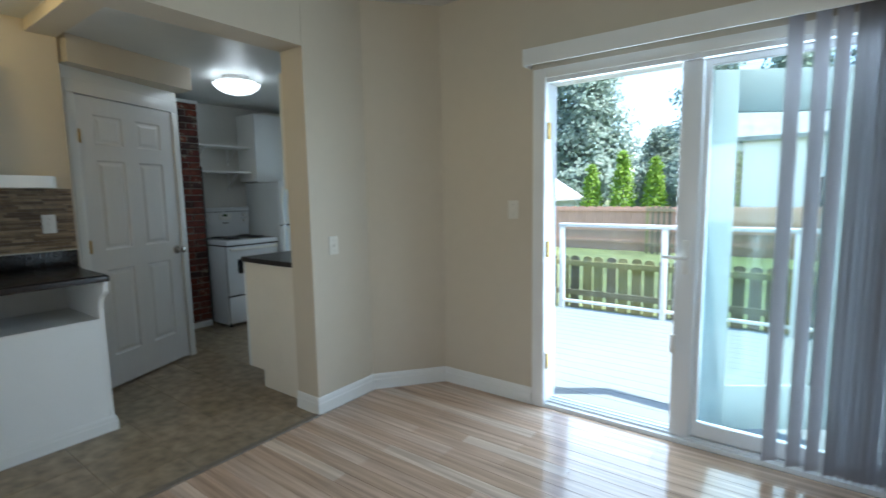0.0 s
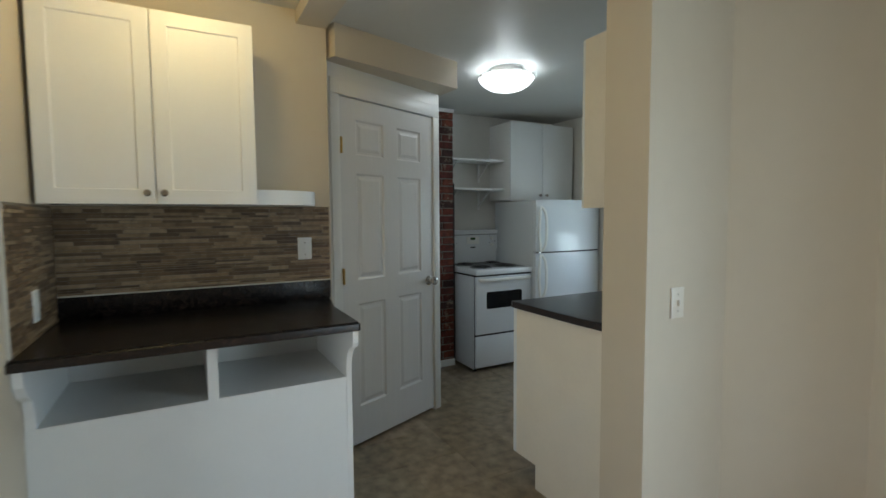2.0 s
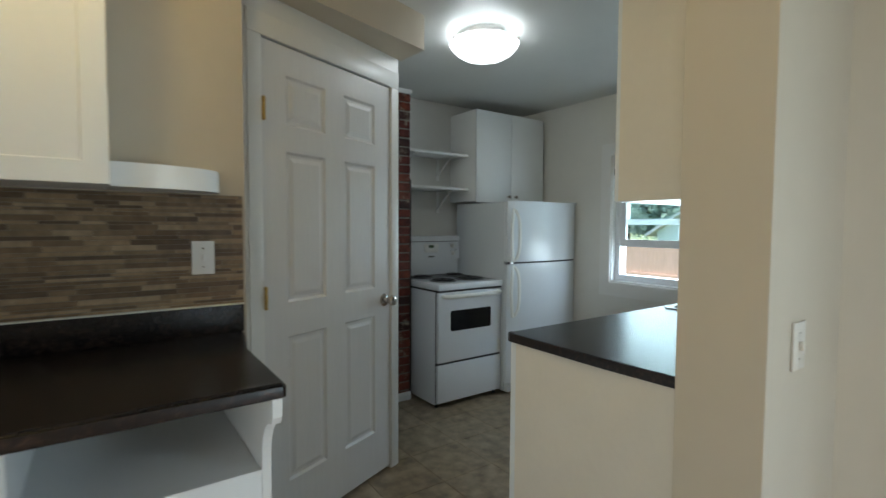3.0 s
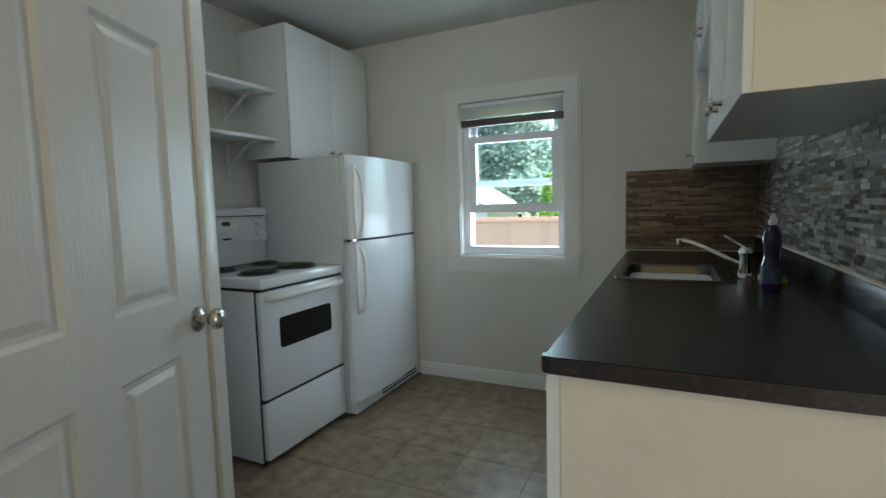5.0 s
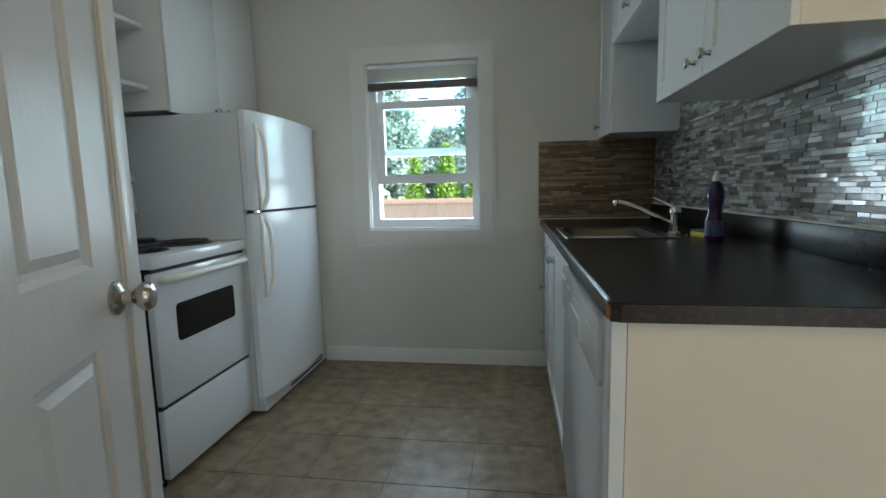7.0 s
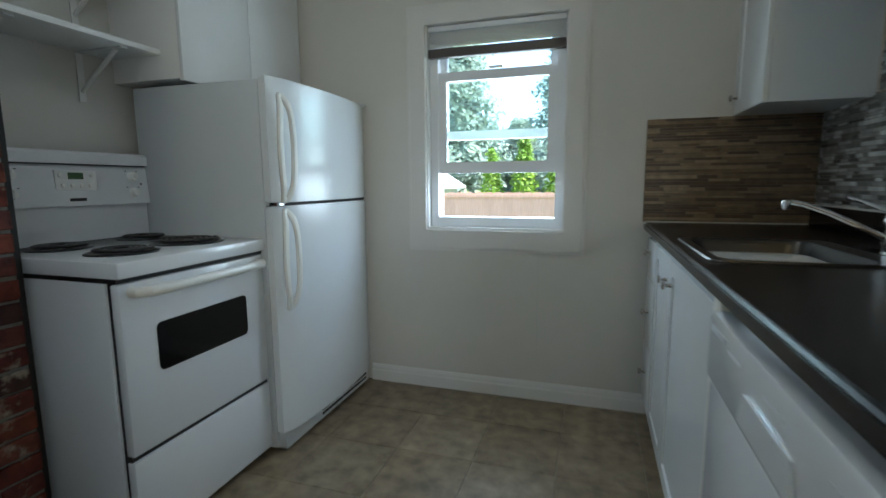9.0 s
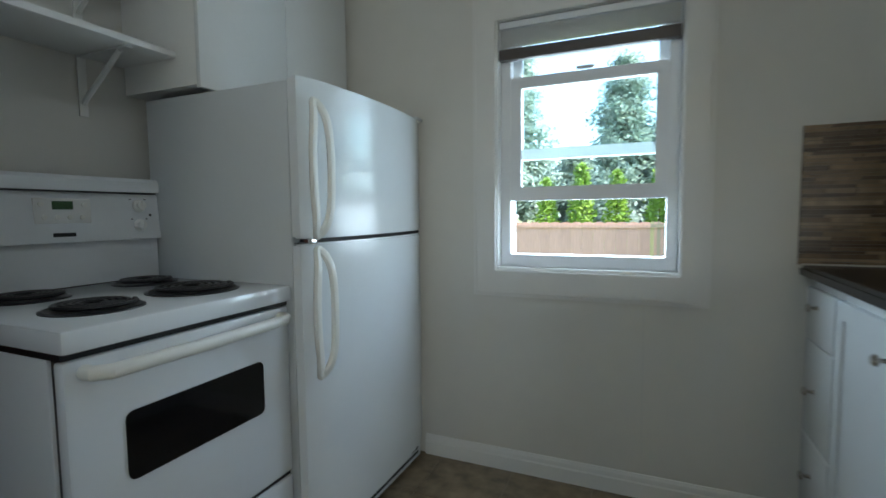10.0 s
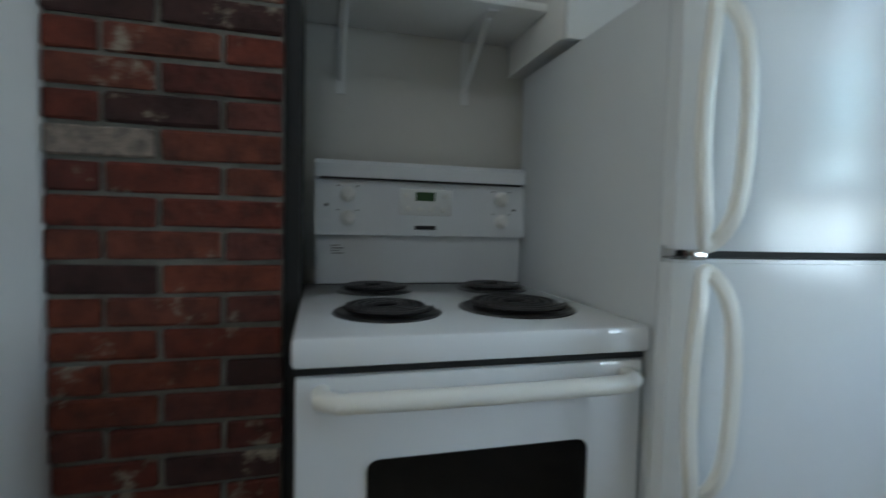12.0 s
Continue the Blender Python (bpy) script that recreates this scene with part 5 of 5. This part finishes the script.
def leaf_cloud(bm, centres, size, rng):
    """Small leaf sprays scattered about the given centres, most of them spread outwards and up to the light."""
    for c, n, spread in centres:
        out = Vector((c.x * 0.25, c.y * 0.25, 0)) if abs(c.x) < 12 else Vector((0, 0, 0))
        if out.length > 1:
            out.normalize()
        for _ in range(n):
            p = c + Vector((rng.gauss(0, spread), rng.gauss(0, spread), rng.gauss(0, spread * 0.75)))
            face = (out + Vector((rng.gauss(0, 0.5), rng.gauss(0, 0.5) - 0.25, rng.gauss(0.8, 0.4)))).normalized()
            s = size * rng.uniform(0.6, 1.4)
            u = face.cross(Vector((rng.gauss(0, 1), rng.gauss(0, 1), rng.gauss(0, 1)))).normalized()
            w = face.cross(u) * s * 0.5
            u = u * s
            vs = [bm.verts.new(p - u), bm.verts.new(p + w), bm.verts.new(p + u), bm.verts.new(p - w)]
            bm.faces.new(vs)
    return bm


def tall_tree(x, y, height, width, seed):
    rng = random.Random(seed)
    t = thing("tree", "tall grey-green conifer behind the garden", "tree", pose(x, y, -0.64), group="trees behind the fence")
    bm = B()
    lathe(bm, [(width * 0.055, 0), (width * 0.042, height * 0.3), (width * 0.02, height * 0.75), (0.0, height * 0.96)], steps=10)
    crown = []
    k = 150
    for i in range(k):
        f = (i + 0.5) / k
        z = height * (0.10 + 0.88 * f)
        reach = width * (1 - f) ** 0.62 * rng.uniform(0.45, 1.0)
        a = i * 2.399 + rng.uniform(-0.3, 0.3)
        tip = Vector((reach * math.cos(a), reach * math.sin(a), z - reach * 0.12))
        if i % 3 == 0:
            tube(bm, [(0, 0, z), tuple(tip * 0.5 + Vector((0, 0, z * 0.5 + 0.05))), tuple(tip)], 0.035, 5)
        for q in (0.45, 0.75, 1.0):
            crown.append((Vector((tip.x * q, tip.y * q, z - reach * 0.12 * q)), 46, width * 0.105))
    part("trunk", bm, "bark", t)
    part("crown", leaf_cloud(B(), crown, width * 0.046, rng), "leaf_tree", t, "feathery crown in haze-paled grey-green")
    return t


def cedar_mesh(seed):
    rng = random.Random(seed)
    t = thing("cedar", "bright green cone-shaped cedar in a row", "tree", pose(0, 0, 0), group="row of cedars")
    part("trunk", lathe(B(), [(0.05, 0), (0.04, 0.8), (0.0, 2.2)], steps=8), "bark", t)
    bm = B()
    crown = []
    for i in range(260):
        f = (i + 0.5) / 260
        r = 0.62 * (1 - f) ** 0.8 * rng.uniform(0.75, 1.02) * min(1, 0.55 + f * 3)
        a = i * 2.399
        crown.append((Vector((r * math.cos(a), r * math.sin(a), 0.15 + 2.75 * f)), 9, 0.085))
    part("crown", leaf_cloud(bm, crown, 0.075, rng), "leaf_cedar", t)
    return t


first = cedar_mesh(5)
rng = random.Random(9)
first.matrix_world = pose(-7.66, 23.0, -0.64) @ Matrix.Diagonal((1.05, 1.05, 1.08, 1))
for i in range(1, 11):
    c = copy_thing(first, pose(-7.66 + 1.43 * i + rng.uniform(-0.1, 0.1), 23.0 + rng.uniform(-0.2, 0.2), -0.64, 0, 0, rng.uniform(0, 360)))
    s = rng.uniform(1.14, 1.28)
    c.scale = (0.93 * s, 0.93 * s, s)
for x, y, h, w, sd in ((-14.6, 42, 17, 5.0, 1), (-5.7, 44, 14, 4.2, 2), (-19.8, 43, 18, 5.0, 3), (-0.2, 45, 15, 4.5, 4), (-10.2, 49, 7.5, 3.6, 11), (-2.9, 50, 9.5, 4.0, 12), (-25.0, 44, 19, 5.2, 6), (5.4, 46, 16, 5.0, 7), (-30.5, 45, 19, 5.5, 8), (11.5, 46, 17, 5.0, 9), (18.0, 47, 18, 5.2, 10)):
    tall_tree(x, y, h, w, sd)
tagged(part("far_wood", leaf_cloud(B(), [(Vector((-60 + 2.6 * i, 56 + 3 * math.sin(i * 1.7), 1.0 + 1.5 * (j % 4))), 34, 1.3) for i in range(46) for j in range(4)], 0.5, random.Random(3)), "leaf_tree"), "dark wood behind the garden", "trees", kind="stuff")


def house(x0, x1, y0, y1, z1, ridge, label):
    h = thing("house", label, "house")
    block("wall", (x0, x1, y0, y1, -0.62, z1), "house_white", h)
    ym = (y0 + y1) / 2
    part("roof", extrude_outline(B(), [(y0 - 0.4, z1 - 0.05), (ym, ridge), (y1 + 0.4, z1 - 0.05), (y1 + 0.4, z1 + 0.1), (ym, ridge + 0.16), (y0 - 0.4, z1 + 0.1)], "x", x0 - 0.4, x1 + 0.4), "roof", h)
    for k in range(2):
        xa = x0 + (x1 - x0) * (0.25 + 0.4 * k)
        w = block("window", (xa, xa + 0.9, y0 - 0.02, y0 + 0.05, 0.6, 1.7), "black_glass", h)
        block("frame", (xa - 0.08, xa + 0.98, y0 - 0.012, y0 + 0.01, 0.52, 1.78), "rail", w)


house(-1.5, 6.5, 20.5, 26.0, 3.0, 4.9, "white-sided neighbour's house with a grey roof")


def gable_house(x0, x1, y0, y1, eave, ridge, label):
    """A small house whose gable end faces the garden."""
    h = thing("house", label, "house")
    xm = (x0 + x1) / 2
    part("wall", extrude_outline(B(), [(x0, -0.62), (x1, -0.62), (x1, eave), (xm, ridge), (x0, eave)], "y", y0, y1), "siding_teal", h)
    slope = (ridge - eave) / (xm - x0)
    drop = 0.45 * slope
    bm = extrude_outline(B(), [(x0 - 0.45, eave - drop), (xm, ridge + 0.005), (xm, ridge + 0.16), (x0 - 0.45, eave - drop + 0.14)], "y", y0 - 0.4, y1 + 0.4)
    extrude_outline(bm, [(xm, ridge + 0.005), (x1 + 0.45, eave - drop), (x1 + 0.45, eave - drop + 0.14), (xm, ridge + 0.16)], "y", y0 - 0.4, y1 + 0.4)
    part("roof", bm, "roof", h)
    d = block("door", (xm - 0.95, xm - 0.15, y0 - 0.05, y0 + 0.02, -0.60, 1.25), "door_rust", h)
    block("frame", (xm - 1.05, xm - 0.05, y0 - 0.03, y0 + 0.01, -0.60, 1.35), "rail", d)


gable_house(-15.9, -11.5, 25.5, 31.0, 1.1, 2.5, "grey-green gabled outbuilding with a pale roof")

# ---- pieces: bricks, tiles, boards ----
def shared(name, dims, material, bevel=0.0):
    bm = box(B(), *dims)
    if bevel:
        bmesh.ops.bevel(bm, geom=[e for e in bm.edges], offset=bevel, segments=1, affect="EDGES")
    me = bpy.data.meshes.new(name)
    bm.to_mesh(me)
    bm.free()
    me.materials.append(M[material])
    return me


def lay(name, me, parent, at):
    ob = new(name, me)
    ob.parent = parent
    ob.matrix_local = at
    return ob


# chimney face, course by course
CH, JT = 0.0667, 0.010
rows = [((2.910, 3.098), (3.109, 3.337)), ((2.910, 3.000), (3.011, 3.217), (3.228, 3.337))]
meshes = {(b - a, v): shared("brick", (0, 0.022, 0, b - a, 0, CH - JT), "brick", 0.004) for r in rows for a, b in r for v in range(3)}
for (w, v), me in meshes.items():
    jit = random.Random(int(w * 1000) + v)
    for vert in me.vertices:
        vert.co += Vector((jit.uniform(-0.002, 0.002), jit.uniform(-0.0022, 0.0022), jit.uniform(-0.002, 0.002)))
rng = random.Random(12)
painted = shared("brick", (0, 0.022, 0, 0.188, 0, CH - JT), "paint_spot", 0.004)
for c in range(35):
    z = 0.0066 + c * CH
    for a, b in rows[c % 2]:
        lay("brick", painted if (c, a) == (18, 2.910) else meshes[(b - a, c % 3)], ch, pose(BX1 - 0.012 + rng.uniform(-0.0025, 0.0025), a, z, rng.uniform(-0.5, 0.5), 0, rng.uniform(-0.5, 0.5)))

def strip_tiles(name, parent_label, origin, along, length, z0, z1, normal, material, seed, each=0, heights=(0.0105, 0.0145, 0.0145, 0.0195), span=1.0):
    """Thin strip tiles in broken courses on a wall; the nearest are single pieces, the rest one mesh."""
    rng = random.Random(seed)
    o, a, n = Vector(origin), Vector(along), Vector(normal)
    backing = B()
    p, q = o + n * 0.0005, o + a * length + n * 0.004
    box(backing, min(p.x, q.x), max(p.x, q.x), min(p.y, q.y), max(p.y, q.y), z0, z1)
    wall = tagged(part(name, backing, "grout"), parent_label, "backsplash", kind="structure")
    rest, count = B(), 0
    z = z0 + 0.001
    while z < z1 - 0.008:
        h = rng.choice(heights)
        h = min(h, z1 - z - 0.001)
        s = -rng.uniform(0, 0.1)
        while s < length:
            l = rng.choice((0.055, 0.08, 0.10, 0.14)) * span
            s0, s1 = max(0.001, s), min(length - 0.001, s + l)
            s += l + 0.0018
            if s1 - s0 < 0.012:
                continue
            out = rng.uniform(0.0075, 0.0095)
            u, v = o + a * s0 + n * 0.003, o + a * s1 + n * out
            tilt = Matrix.Rotation(rng.gauss(0, 0.022), 4, a) @ Matrix.Rotation(rng.gauss(0, 0.018), 4, "Z")
            dims = (min(u.x, v.x), max(u.x, v.x), min(u.y, v.y), max(u.y, v.y), z, z + h)
            if count < each and s0 < each * 0.0048:
                tb = box(B(), *dims)
                bmesh.ops.transform(tb, matrix=tilt, space=Matrix.Translation(-(u + v) / 2 - Vector((0, 0, z + h / 2))), verts=tb.verts)
                part("tile", tb, material + "_single", wall)
                count += 1
            else:
                first_new = len(rest.verts)
                box(rest, *dims)
                rest.verts.ensure_lookup_table()
                mid = (u + v) / 2 + Vector((0, 0, z + h / 2))
                for w in rest.verts[first_new:]:
                    w.co = tilt @ (w.co - mid) + mid
        z += h + 0.0018
    tagged(part("tiles", rest, material, wall), kind="stuff")
    return wall


strip_tiles("backsplash_nook", "brown glass and stone strip tiles behind the nook counter", (-3.71, 0.65, 0), (0, 1, 0), 1.186, 1.055, 1.447, (1, 0, 0), "tile_brown", 1, 300, (0.0085, 0.0115, 0.0115, 0.016), 1.2)
strip_tiles("backsplash_nook_side", "brown strip tiles on the side wall of the nook", (-3.695, 0.65, 0), (1, 0, 0), 0.642, 0.956, 1.447, (0, 1, 0), "tile_brown", 2, 0, (0.0085, 0.0115, 0.0115, 0.016), 1.2)
strip_tiles("backsplash_window", "brown strip tiles beside the kitchen window", (-3.182, NORTH, 0), (1, 0, 0), 0.675, CT + 0.001, 1.411, (0, -1, 0), "tile_brown", 3, 0, (0.0085, 0.0105, 0.0105, 0.0145), 1.5)
strip_tiles("backsplash_counter", "shiny grey glass strip tiles above the counter", (EAST, 2.69, 0), (0, 1, 0), 2.134, 1.028, 1.426, (-1, 0, 0), "tile_grey", 4, 300, (0.008, 0.0105, 0.0105, 0.0145), 0.75)
strip_tiles("backsplash_over_sink", "shiny grey glass strip tiles under the short cabinet", (EAST, 3.655, 0), (0, 1, 0), 0.77, 1.4275, 1.850, (-1, 0, 0), "tile_grey", 5, 0, (0.008, 0.0105, 0.0105, 0.0145), 0.75)

# kitchen floor tiles
T = 0.333
tile = shared("tile", (0.0015, T - 0.0015, 0.0015, T - 0.0015, -0.006, 0.0), "vinyl", 0.0012)
for i in range(-6, 4):
    for j in range(-11, 4):
        x, y = -3.842 + T * i, 3.85 + T * j
        if x + T > -2.312 or x < -5.52 or y < 0.1:
            continue
        lay("tile", tile, floor_k, pose(x, y, 0.0))
half = shared("tile", (0.0015, -2.313 - (-3.842 + T * 4) - 0.0015, 0.0015, T - 0.0015, -0.006, 0.0), "vinyl", 0.0012)
for j in range(-11, -1):
    lay("tile", half, floor_k, pose(-3.842 + T * 4, 3.85 + T * j, 0.0))

# oak strips
rng = random.Random(21)
PW = 0.083
plank = {l: shared("plank", (0, l, 0.0006, PW - 0.0006, -0.010, 0.0), "oak", 0.0008) for l in (0.6, 0.9, 1.2)}
y = 0.60
while y < DIN_Y - PW:
    x = -2.266
    while x < (1.0 if y > 1.6 else -0.6):
        l = rng.choice((0.6, 0.9, 1.2))
        lay("plank", plank[l], floor_d, pose(x, y, 0.0))
        x += l + 0.0008
    y += PW
box_rest = B()
box(box_rest, -2.266, 2.59, -2.19, DIN_Y - 0.01, -0.0039, -0.0016)
part("plank_field", box_rest, "oak", floor_d)
